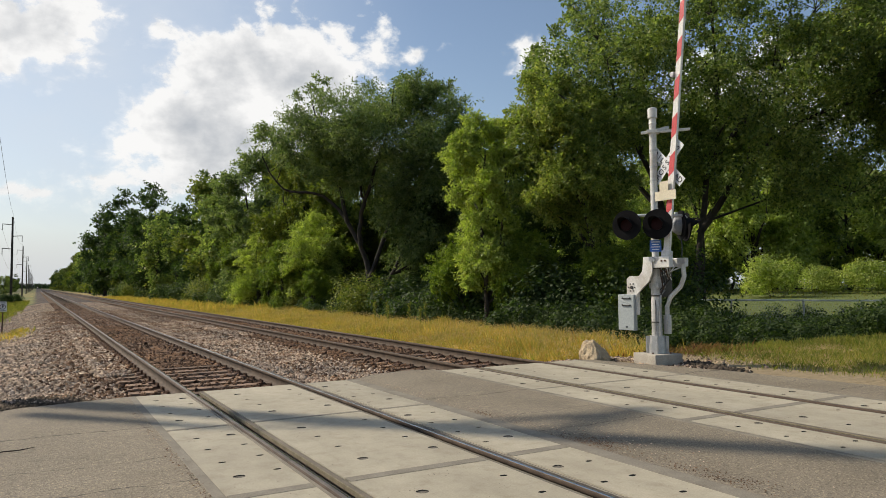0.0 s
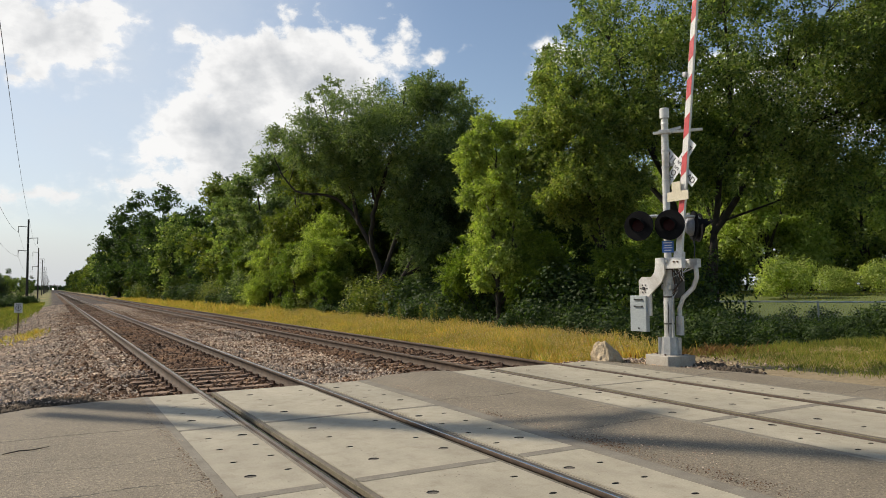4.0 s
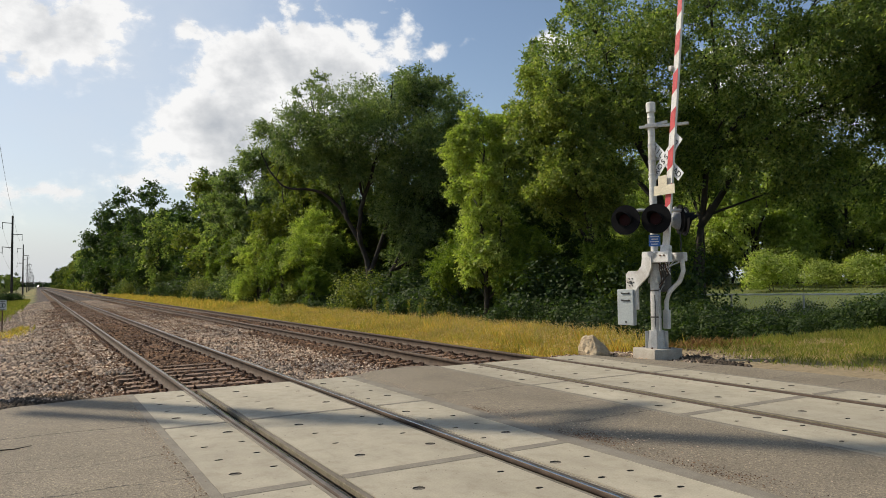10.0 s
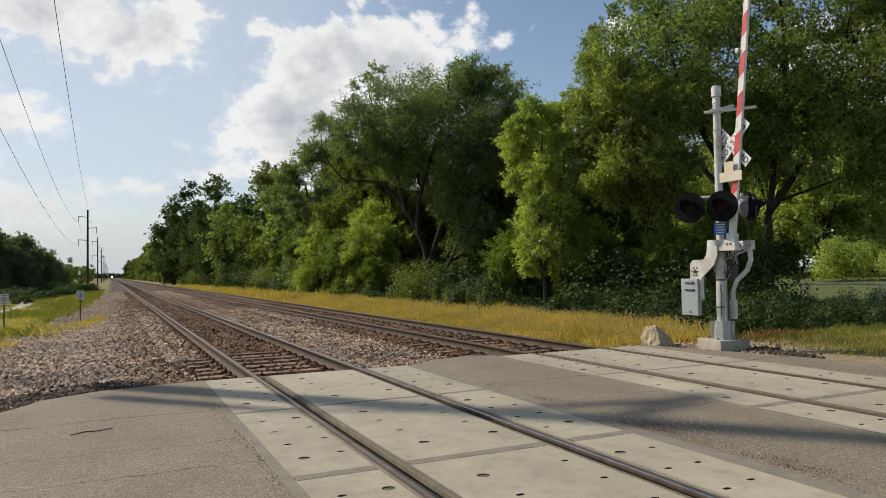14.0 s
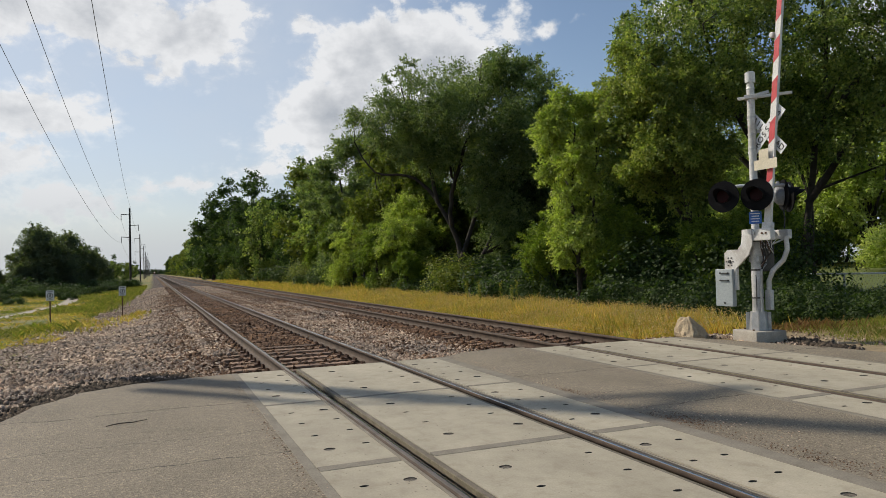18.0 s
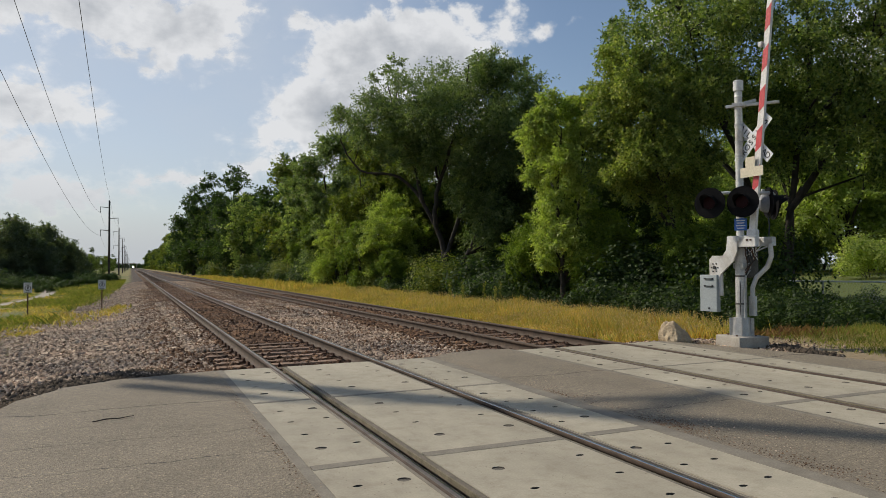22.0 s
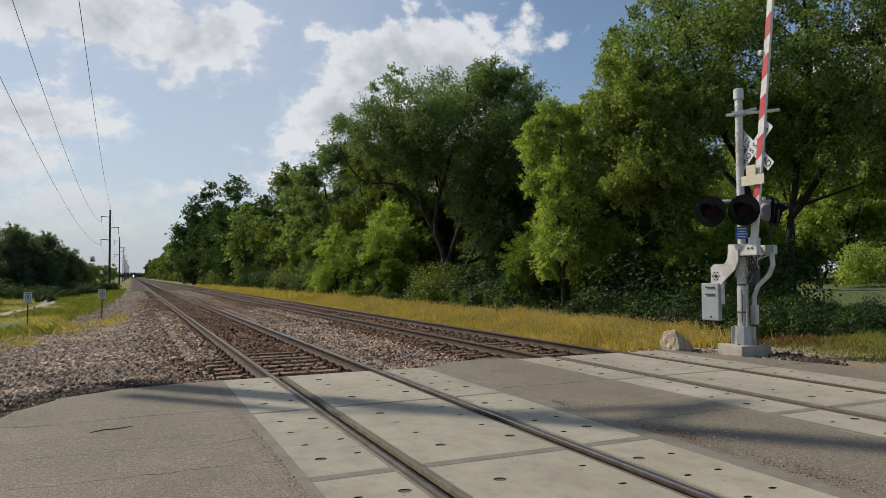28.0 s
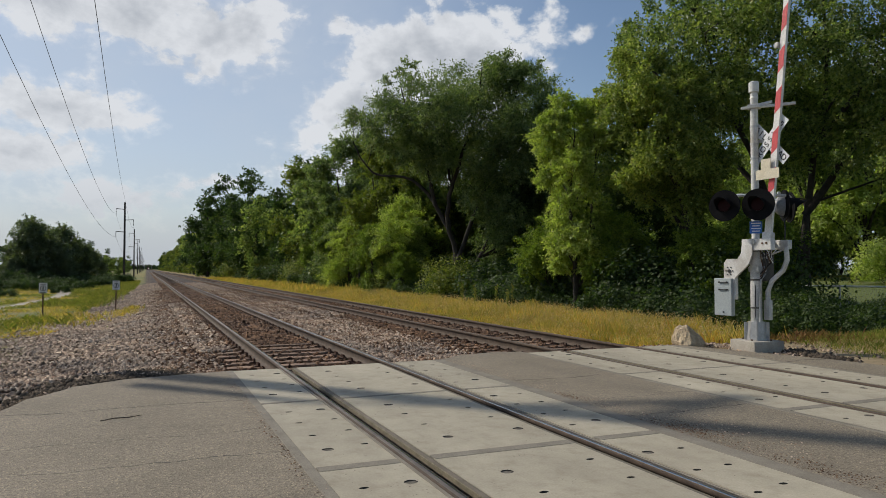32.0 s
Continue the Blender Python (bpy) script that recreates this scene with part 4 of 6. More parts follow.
def make_signal():
    sx, sy = SIG
    bm = box((0.61, 0.61, 0.28), (sx, sy, -0.005), (0, 0, -7), 0.02)
    tagged(part("concrete_footing", bm, M_BASE), "weathered square concrete footing under the crossing signal", "footing")

    sig = empty("crossing_signal", pose(sx, sy, 0.07))
    tagged(sig, "silver-painted railway crossing signal mast with crossbucks and dark flashers", "crossing signal")
    # cast junction base with ribs and bolts
    bm = bmesh.new()
    add_cyl(bm, 0.21, 0.04, (0, 0, 0.02), seg=20)
    add_cyl(bm, 0.165, 0.34, (0, 0, 0.21), seg=8, r2=0.135)
    for k in range(4):
        add_box(bm, (0.03, 0.06, 0.34), (0.17 * math.cos(k * 1.5708 + 0.78), 0.17 * math.sin(k * 1.5708 + 0.78), 0.2), (0, 0, math.degrees(k * 1.5708 + 0.78) + 90), 0.01)
    part("junction_base", bm, M_GALV, sig)
    for k in range(4):
        a = k * 1.5708 + 0.4
        part("anchor_bolt", cyl(0.018, 0.09, (0.235 * math.cos(a), 0.235 * math.sin(a), 0.045), seg=6), M_PLATE, sig)
    part("mast", cyl(0.064, 4.1, (0, 0, 2.28), seg=20), M_WHITE, sig)
    part("mast_sleeve", cyl(0.094, 1.3, (0, 0, 0.98), seg=20), M_GREASY, sig, "streaked grey-white lower mast tube")
    for z in (0.62, 1.1, 1.6):
        part("sleeve_band", cyl(0.1, 0.03, (0, 0, z), seg=20), M_DARKG, sig)
    # bell on top
    bm = bmesh.new()
    add_cyl(bm, 0.075, 0.07, (0, 0, 4.28), seg=20, r2=0.05)
    add_cyl(bm, 0.05, 0.06, (0, 0, 4.34), seg=16)
    add_cyl(bm, 0.085, 0.17, (0, 0, 4.44), seg=20)
    add_cyl(bm, 0.088, 0.02, (0, 0, 4.53), seg=20, r2=0.07)
    part("bell", bm, M_WHITE, sig, "grey-white electronic bell on the mast top")
    # cross pipe near the top
    bm = box((0.05, 0.86, 0.05), (0.15, -0.16, 4.10), (0, 0, 38), 0.008)
    add_box(bm, (0.3, 0.05, 0.05), (0.16, -0.05, 4.16), (0, -14, -25), 0.006)
    add_box(bm, (0.18, 0.2, 0.07), (0, 0, 4.10), (0, 0, 38), 0.012)
    part("cross_arm", bm, M_WHITE, sig)
    # crossbuck
    buck = part("crossbuck", box((0.02, 0.5, 0.05), (0.06, -0.2, 3.49)), M_GALV, sig, "white crossbuck sign with black lettering")
    for tilt, words in ((46, ("RAIL", "ROAD")), (-46, ("CROSSING",))):
        off = 0.05 + (0.004 if tilt > 0 else -0.004)
        turn = pose(off, -0.26, 3.45, tilt, 0, 0)
        blade = part("blade", box((0.005, 1.0, 0.18)), M_SIGN, buck)
        blade.matrix_basis = turn
        for k, word in enumerate(words):
            side = 0 if len(words) == 1 else (0.28 if k == 0 else -0.28)
            for j, ch in enumerate(word):
                step = 0.107 if len(words) == 1 else 0.097
                m = pose(-0.006, side - (j - (len(word) - 1) / 2) * step, 0, 90, 0, -90)
                letters("letter", ch, 0.145, m, M_INK, blade)
    for z in (3.2, 3.45, 3.75):
        part("mast_band", cyl(0.072, 0.03, (0, 0, z), seg=16), M_GALV, sig)
    # track-count plate seen from behind
    bm = box((0.006, 0.48, 0.17), (-0.05, -0.31, 2.89), bevel=0.002)
    add_box(bm, (0.006, 0.2, 0.18), (-0.05, -0.28, 3.06), bevel=0.002)
    part("track_sign", bm, M_CREAM, sig, "cream inverted-T sign plate")
    # flasher pairs: one faces the approach, the other is seen from behind
    right, front = Vector((0.69, -0.72, 0)), Vector((-0.69, -0.72, 0))
    for facing, places in ((1, ((-0.5, 0.22), (0.03, 0.26))), (-1, ((0.47, -0.16), (0.60, -0.62)))):
        ends = [right * u + front * (v - facing * 0.13) for u, v in places]
        pipe = [ends[0] + Vector((0, 0, 2.54)), (ends[0] + ends[1]) / 2 + Vector((0, 0, 2.56)), ends[1] + Vector((0, 0, 2.54))]
        tube("flasher_pipe", [Vector((0, 0, 2.56))] + pipe[::-1] if facing > 0 else [Vector((0, 0, 2.56))] + pipe, 0.028, M_WHITE, sig, 10)
        for u, v in places:
            at = right * u + front * v
            fl = part("flasher", cyl(0.27, 0.016, (0, 0, 0), (0, 90, 0), 32), M_BLACK, sig, "round black flasher backboard, lamp unlit")
            fl.matrix_basis = pose(at.x, at.y, 2.38, 0, 0, 24 if facing > 0 else 150)
            dome = bmesh.new()
            bmesh.ops.create_uvsphere(dome, u_segments=20, v_segments=12, radius=0.15)
            for vv in dome.verts:
                vv.co = Vector((0.02 + max(0.0, vv.co.x) * 1.1, vv.co.y * 0.85, vv.co.z * 1.2))
            part("housing", dome, M_HOUSE if u < 0.6 else M_BLACK, fl, "grey rounded lamp housing" if u < 0.6 else "black lamp housing")
            part("hanger", box((0.05, 0.06, 0.16), (0.09, 0, 0.16), bevel=0.012), M_WHITE, fl)
            part("lens", cyl(0.105, 0.03, (-0.02, 0, 0), (0, 90, 0), 24), M_LENS, fl, "dark red lens")
            hood = bmesh.new()
            n = 16
            ring = []
            for k in range(n + 1):
                w = math.radians(-35 + 250 * k / n)
                cy, cz = 0.125 * math.cos(w), 0.125 * math.sin(w)
                ln = 0.28 * (0.25 + 0.75 * max(0.0, math.sin(w)))
                ring.append([hood.verts.new((-0.008, cy, cz)), hood.verts.new((-0.008 - ln, cy, cz)), hood.verts.new((-0.008 - ln, cy * 1.06, cz * 1.06)), hood.verts.new((-0.008, cy * 1.06, cz * 1.06))])
            for q0, q1 in zip(ring, ring[1:]):
                for i in range(4):
                    hood.faces.new((q0[i], q0[(i + 1) % 4], q1[(i + 1) % 4], q1[i]))
            part("hood", hood, M_BLACK, fl)
    # small blue notice with unreadable lines
    tagb = part("notice", box((0.008, 0.2, 0.21), bevel=0.002), M_BLUE, sig, "small blue notice plate")
    tagb.matrix_basis = pose(-0.055, -0.06, 2.0, 0, 0, 40)
    for k in range(4):
        part("text_bar", box((0.004, 0.15 - 0.03 * (k % 2), 0.016), (-0.006, 0, 0.07 - k * 0.045)), M_SIGN, tagb)
    return sig


make_signal()


def make_gate():
    sx, sy = SIG
    gate = empty("crossing_gate", pose(sx, sy, 0.07))
    tagged(gate, "raised crossing gate with red and white striped arm", "crossing gate")
    # mechanism box on the mast
    part("mechanism", box((0.26, 0.24, 0.5), (0.2, 0.03, 1.32), bevel=0.03), M_DARKG, gate, "dark grey gate mechanism housing")
    part("clamp", box((0.2, 0.22, 0.1), (0.03, 0, 1.28), bevel=0.02), M_GALV, gate)
    # pivot head carrying the arm
    head = bmesh.new()
    add_box(head, (0.10, 0.62, 0.2), (-0.12, -0.16, 1.70), bevel=0.015)
    add_box(head, (0.10, 0.5, 0.16), (0.34, -0.16, 1.70), bevel=0.015)
    add_cyl(head, 0.035, 0.62, (0.12, -0.12, 1.74), (0, 90, 0), 14)
    part("pivot_head", head, M_WHITE, gate)
    for y in (-0.38, -0.3, -0.05, 0.05):
        part("bolt", cyl(0.017, 0.02, (-0.178, y, 1.72), (0, 90, 0), 6), M_PLATE, gate)
    # white side plate sweeping down to the counterweight
    def side_plate(x, mat):
        out = [(0.10, 1.80), (0.14, 1.55), (0.22, 1.46), (0.46, 1.46), (0.53, 1.40), (0.53, 1.02), (0.36, 0.98), (0.26, 1.14), (-0.02, 1.36), (-0.10, 1.52), (-0.10, 1.80)]
        bm = bmesh.new()
        a = [bm.verts.new((x, y, z)) for y, z in out]
        b = [bm.verts.new((x + 0.03, y, z)) for y, z in out]
        bm.faces.new(a)
        bm.faces.new(list(reversed(b)))
        n = len(out)
        for k in range(n):
            bm.faces.new((a[k], b[k], b[(k + 1) % n], a[(k + 1) % n]))
        bmesh.ops.recalc_face_normals(bm, faces=bm.faces)
        return part("side_plate", bm, mat, gate, "white curved steel side plate")
    pl = side_plate(-0.20, M_WHITE)
    part("bolt_hub", cyl(0.03, 0.03, (-0.205, 0.40, 1.25), (0, 90, 0), 10), M_INK, pl)
    for k in range(6):
        a = k * math.pi / 3
        part("bolt", cyl(0.012, 0.02, (-0.205, 0.40 + 0.075 * math.cos(a), 1.25 + 0.075 * math.sin(a)), (0, 90, 0), 6), M_INK, pl)
    cw = part("counterweight", box((0.09, 0.40, 0.66), (-0.20, 0.52, 0.79), bevel=0.012), M_BOX, gate, "pale grey counterweight box with two black handles")
    for z in (1.05, 0.92):
        bm = box((0.02, 0.2, 0.014), (-0.262, 0.50, z))
        add_cyl(bm, 0.014, 0.04, (-0.25, 0.41, z), (0, 90, 0), 8)
        add_cyl(bm, 0.014, 0.04, (-0.25, 0.59, z), (0, 90, 0), 8)
        part("handle", bm, M_INK, cw)
    part("lock", cyl(0.016, 0.02, (-0.25, 0.5, 0.52), (0, 90, 0), 8), M_INK, cw)
    part("lower_bracket", box((0.05, 0.07, 0.5), (-0.16, 0.30, 1.0), bevel=0.01), M_WHITE, gate)
    # bent arm on the other side
    pts = [(0.28, -0.38, 1.66), (0.28, -0.40, 1.44), (0.25, -0.34, 1.26), (0.17, -0.18, 1.08), (0.14, -0.12, 0.9), (0.14, -0.12, 0.6)]
    tube("bent_arm", pts, 0.042, M_WHITE, gate, 10)
    part("small_weight", box((0.07, 0.13, 0.34), (0.14, -0.12, 0.58), bevel=0.012), M_WHITE, gate)
    tube("conduit", [(-0.02, -0.1, 0.25), (-0.02, -0.1, 0.8), (0.0, -0.1, 1.1), (0.12, -0.08, 1.2)], 0.022, M_GALV, gate, 8)
    for k in range(4):
        yy = -0.1 - 0.06 * k
        tube("cable", [(-0.05, yy, 1.62), (0.02, yy - 0.06, 1.5 - 0.04 * k), (0.1, yy + 0.05, 1.52), (0.16, yy - 0.02, 1.62)], 0.008, M_SIGN if k % 2 else M_PLATE, gate, 6)
    for k in range(5):
        yy = -0.12 - 0.05 * k
        tube("cable", [(0.0, -0.09, 1.0 + 0.05 * k), (0.04, yy, 1.3 + 0.03 * k), (-0.06, yy - 0.04, 1.48), (-0.02, yy, 1.63)], 0.009, M_INK if k % 3 else M_PLATE, gate, 6)
    tube("conduit", [(-0.07, -0.04, 0.3), (-0.07, -0.05, 0.9), (-0.065, -0.02, 1.5)], 0.013, M_INK, gate, 6)
    tube("brace", [(-0.02, -0.08, 1.44), (0.27, -0.36, 1.62)], 0.014, M_WHITE, gate, 6)
    tube("brace", [(0.2, -0.10, 1.40), (0.0, -0.34, 1.62)], 0.012, M_WHITE, gate, 6)
    tube("flasher_cable", [(0.33, -0.30, 2.16), (0.35, -0.31, 1.98), (0.31, -0.33, 1.8)], 0.012, M_INK, gate, 6)
    # the arm, leaning a few degrees off upright
    arm = empty("gate_arm", pose(0.02, -0.24, 1.74, 6.5, 0, 0))
    arm.parent = gate
    tagged(arm, "tapering striped gate arm, red and white")
    def width(z):
        return 0.135 - 0.008 * z
    bm = bmesh.new()
    vs = [bm.verts.new((sxx * 0.024, syy * width(z) / 2, z)) for z in (0.0, 6.4) for sxx, syy in ((-1, -1), (1, -1), (1, 1), (-1, 1))]
    for q in ((0, 1, 2, 3), (4, 7, 6, 5), (0, 4, 5, 1), (1, 5, 6, 2), (2, 6, 7, 3), (3, 7, 4, 0)):
        bm.faces.new([vs[i] for i in q])
    bmesh.ops.recalc_face_normals(bm, faces=bm.faces)
    part("arm_beam", bm, M_ARM, arm, "cream-white tapering beam")
    # slanting red bands on both broad faces
    for k in range(8):
        z0 = 0.86 + 0.675 * k
        for side in (-1, 1):
            bm = bmesh.new()
            quad = [(side * 0.0265, sy * (width(z) / 2 - 0.003), z - sy * 0.055) for z, sy in ((z0, -1), (z0, 1), (z0 + 0.36, 1), (z0 + 0.36, -1))]
            a = [bm.verts.new(p) for p in quad]
            b = [bm.verts.new((p[0] - side * 0.002, p[1], p[2])) for p in quad]
            bm.faces.new(a)
            bm.faces.new(list(reversed(b)))
            for m in range(4):
                bm.faces.new((a[m], b[m], b[(m + 1) % 4], a[(m + 1) % 4]))
            bmesh.ops.recalc_face_normals(bm, faces=bm.faces)
            part("red_stripe", bm, M_RED, arm)
    part("arm_lamp", box((0.07, 0.07, 0.09), (-0.03, 0.1, 3.3), bevel=0.015), M_WHITE, arm)
    part("arm_foot", box((0.09, 0.2, 0.3), (0, 0, 0.02), bevel=0.02), M_WHITE, arm)
    return gate


make_gate()


def make_rock():
    bm = bmesh.new()
    bmesh.ops.create_icosphere(bm, subdivisions=4, radius=1.0)
    for v in bm.verts:
        n1 = noise.noise(v.co * 1.3 + Vector((3.1, 0.4, 1.7)))
        n2 = noise.noise(v.co * 3.6)
        n3 = noise.noise(v.co * 9.0)
        s = 1 + 0.32 * n1 + 0.14 * n2 + 0.05 * n3
        x, y, z = v.co * s
        if z > 0:
            t = min(1.0, z)
            x, y = x * (1 - 0.45 * t), y * (1 - 0.45 * t)
        v.co = Vector((x * 0.27 - 0.05 * max(z, 0), y * 0.31, z * 0.33))
    ob = part("boulder", bm, M_ROCK)
    ob.matrix_basis = pose(6.62, 0.36, 0.0, 0, 0, -35)
    tagged(ob, "pointed tan boulder lying on gravel beside the crossing", "boulder")


make_rock()


# ---------------------------------------------------------------- plants
def leaf_cloud(rng, centres, radii, per, length, width, droop=0.35, squash=0.75):
    """Leaf blades filling clumps: verts and quads."""
    c = np.repeat(centres, per, 0)
    r = np.repeat(radii, per)[:, None]
    n = len(c)
    u = rng.normal(0, 1, (n, 3))
    u /= np.linalg.norm(u, axis=1, keepdims=True)
    p = c + u * r * (rng.uniform(0.1, 1.0, (n, 1)) ** 0.4) * np.array([1, 1, squash])
    face = u * 0.9 + np.array([0, 0, 0.55]) + rng.normal(0, 0.5, (n, 3))
    face /= np.linalg.norm(face, axis=1, keepdims=True)
    d = rng.normal(0, 1, (n, 3))
    d[:, 2] -= droop * 2
    d -= face * (d * face).sum(1, keepdims=True)
    d /= np.linalg.norm(d, axis=1, keepdims=True) + 1e-9
    w = np.cross(face, d)
    ln = length * rng.uniform(0.6, 1.3, (n, 1))
    wd = width * rng.uniform(0.7, 1.2, (n, 1))
    v = np.stack([p, p + d * ln * 0.5 + w * wd, p + d * ln, p + d * ln * 0.5 - w * wd], 1).reshape(-1, 3)
    return v, (np.arange(n)[:, None] * 4 + np.arange(4)[None])


def crown_points(rng, n, h, base, wide, lump=0.28, top=0.55):
    """Clump centres through an uneven crown: widest at 'top' of its height, lumpy outline."""
    out = []
    ph = rng.uniform(0, 6.28, 6)
    while len(out) < n:
        f = rng.uniform(0, 1)
        a = rng.uniform(0, 2 * math.pi)
        prof = (max(0.0, 1 - abs((f - top) / (1 - top if f > top else top)) ** 2.8)) ** 0.6
        prof = max(prof, 0.45 if f < top else 0.0)
        lum = 1 + lump * (math.sin(2 * a + ph[0] + 3 * f) * 0.5 + math.sin(3 * a + ph[1] - 5 * f) * 0.35 + math.sin(5 * a + ph[2] + 9 * f) * 0.3)
        r = wide * prof * lum * math.sqrt(rng.uniform(0.12, 1.0))
        out.append((r * math.cos(a), r * math.sin(a), base + (h - base) * f * (1 + 0.08 * math.sin(3 * a + ph[3]))))
    return np.array(out)


def wood_mesh(name, rng, tips, h, base, r0, stems=1, spread=0.0, limbs=24):
    vs, fs = [], []
    def put(points, radii, seg):
        v, f = tube_arrays(points, radii, seg)
        o = len(vs)
        vs.extend(v)
        fs.extend([tuple(i + o for i in q) for q in f])
    heads = []
    for s in range(stems):
        a = 2 * math.pi * s / max(1, stems) + rng.uniform(-0.5, 0.5)
        lean = spread * rng.uniform(0.7, 1.2)
        pts, rad = [], []
        for k in range(8):
            f = k / 7
            bow = lean * f ** 1.3
            pts.append((0.25 * (stems > 1) * math.cos(a) + bow * math.cos(a) + rng.normal(0, 0.06), 0.25 * (stems > 1) * math.sin(a) + bow * math.sin(a) + rng.normal(0, 0.06), -0.25 + f * (h * 0.76)))
            rad.append(r0 * (1.25 if k == 0 else 1.0) * (1 - 0.88 * f) + 0.015)
        put(pts, rad, 8)
        heads.append((pts, rad))
    for c in tips[rng.choice(len(tips), min(limbs, len(tips)), replace=False)]:
        best = min(heads, key=lambda hp: min((hp[0][k][0] - c[0]) ** 2 + (hp[0][k][1] - c[1]) ** 2 for k in range(2, 8)))
        reach = math.hypot(c[0], c[1])
        zat = max(base * 0.55, c[2] - 0.55 * reach - 0.6)
        k = int(np.clip(zat / (h * 0.76) * 7, 1, 6))
        p0 = Vector(best[0][k])
        p1 = Vector(c)
        mid = p0.lerp(p1, 0.5) + Vector((rng.normal(0, 0.2), rng.normal(0, 0.2), 0.12 * reach))
        q1 = p0.lerp(mid, 0.5) + Vector((0, 0, 0.05 * reach))
        q2 = mid.lerp(p1, 0.5) + Vector((0, 0, 0.04 * reach))
        rr = best[1][k] * 0.5
        put([p0, q1, mid, q2, p1], [rr, rr * 0.75, rr * 0.55, rr * 0.35, 0.012], 5)
    return raw(name, vs, fs, M_BARK, True)


def leaf_sprays(rng, boughs, twigs, leaves, length, width, droop=0.4):
    """Leaves set along short twigs that fan out from the middle of each bough: verts and triangles."""
    b = np.asarray(boughs, float)
    share = b[:, 3] ** 1.7
    many = np.maximum(4, np.round(twigs * share / share.mean())).astype(int)
    n = int(many.sum())
    mid = np.repeat(b[:, :3], many, 0)
    r = np.repeat(b[:, 3], many)[:, None]
    way = rng.normal(0, 1, (n, 3))
    way[:, 2] += 0.3
    way /= np.linalg.norm(way, axis=1, keepdims=True)
    reach = r * rng.uniform(0.75, 1.25, (n, 1)) * np.array([1, 1, 0.85])
    curl = rng.normal(0, 0.22, (n, 3)) * r
    curl[:, 2] -= droop * 0.25 * r[:, 0]
    m = n * leaves
    f = rng.uniform(0.22, 1.0, (m, 1)) ** 0.8
    rep = lambda q: np.repeat(q, leaves, 0)
    off = rng.normal(0, 0.13, (m, 3)) * rep(r) * (1.25 - 0.8 * f)
    p = rep(mid) + rep(way) * rep(reach) * f + rep(curl) * f * f + off
    d = rep(way) * 0.8 + rng.normal(0, 0.8, (m, 3))
    d[:, 2] -= droop
    d /= np.linalg.norm(d, axis=1, keepdims=True)
    face = rng.normal(0, 0.75, (m, 3)) + np.array([0, 0, 0.7])
    w = np.cross(face, d)
    w /= np.linalg.norm(w, axis=1, keepdims=True) + 1e-9
    ln = length * rng.uniform(0.6, 1.35, (m, 1))
    wd = width * rng.uniform(0.7, 1.25, (m, 1))
    v = np.stack([p - w * wd * 0.7 + d * ln * 0.2, p + w * wd + d * ln * 0.35, p + d * ln], 1).reshape(-1, 3)
    return v, np.arange(m * 3).reshape(-1, 3)


def profile_boughs(rng, outline, facing, depth, n, r):
    """Boughs that fill a crown: its outline is given across and up, as it shows from the bearing 'facing', and it is rounded in depth."""
    q = np.array(outline, float)
    nxt = np.roll(q, -1, 0)
    def inside(u, z):
        hit = False
        for (a, b), (c, d) in zip(q, nxt):
            if (b > z) != (d > z) and u < (c - a) * (z - b) / (d - b) + a:
                hit = not hit
        return hit
    def gap(u, z):
        e = nxt - q
        k = np.clip(((u - q[:, 0]) * e[:, 0] + (z - q[:, 1]) * e[:, 1]) / (e ** 2).sum(1), 0, 1)
        return float(np.hypot(q[:, 0] + k * e[:, 0] - u, q[:, 1] + k * e[:, 1] - z).min())
    deep = (math.sin(radians(facing)), math.cos(radians(facing)))
    lo, hi = q.min(0), q.max(0)
    out, tries = [], 0
    while len(out) < n and tries < 20000:
        tries += 1
        u, z = rng.uniform(lo, hi)
        if not inside(u, z):
            continue
        g = gap(u, z)
        rr = r * rng.uniform(0.65, 1.25)
        if g < rr * 0.62:
            if g < 0.3 * r:
                continue
            rr = g * 1.3
        w = depth * min(1.0, math.sqrt(g / (2.2 * r))) * rng.uniform(-1, 1)
        out.append((u * deep[1] + w * deep[0], -u * deep[0] + w * deep[1], z, rr))
    return np.array(out)


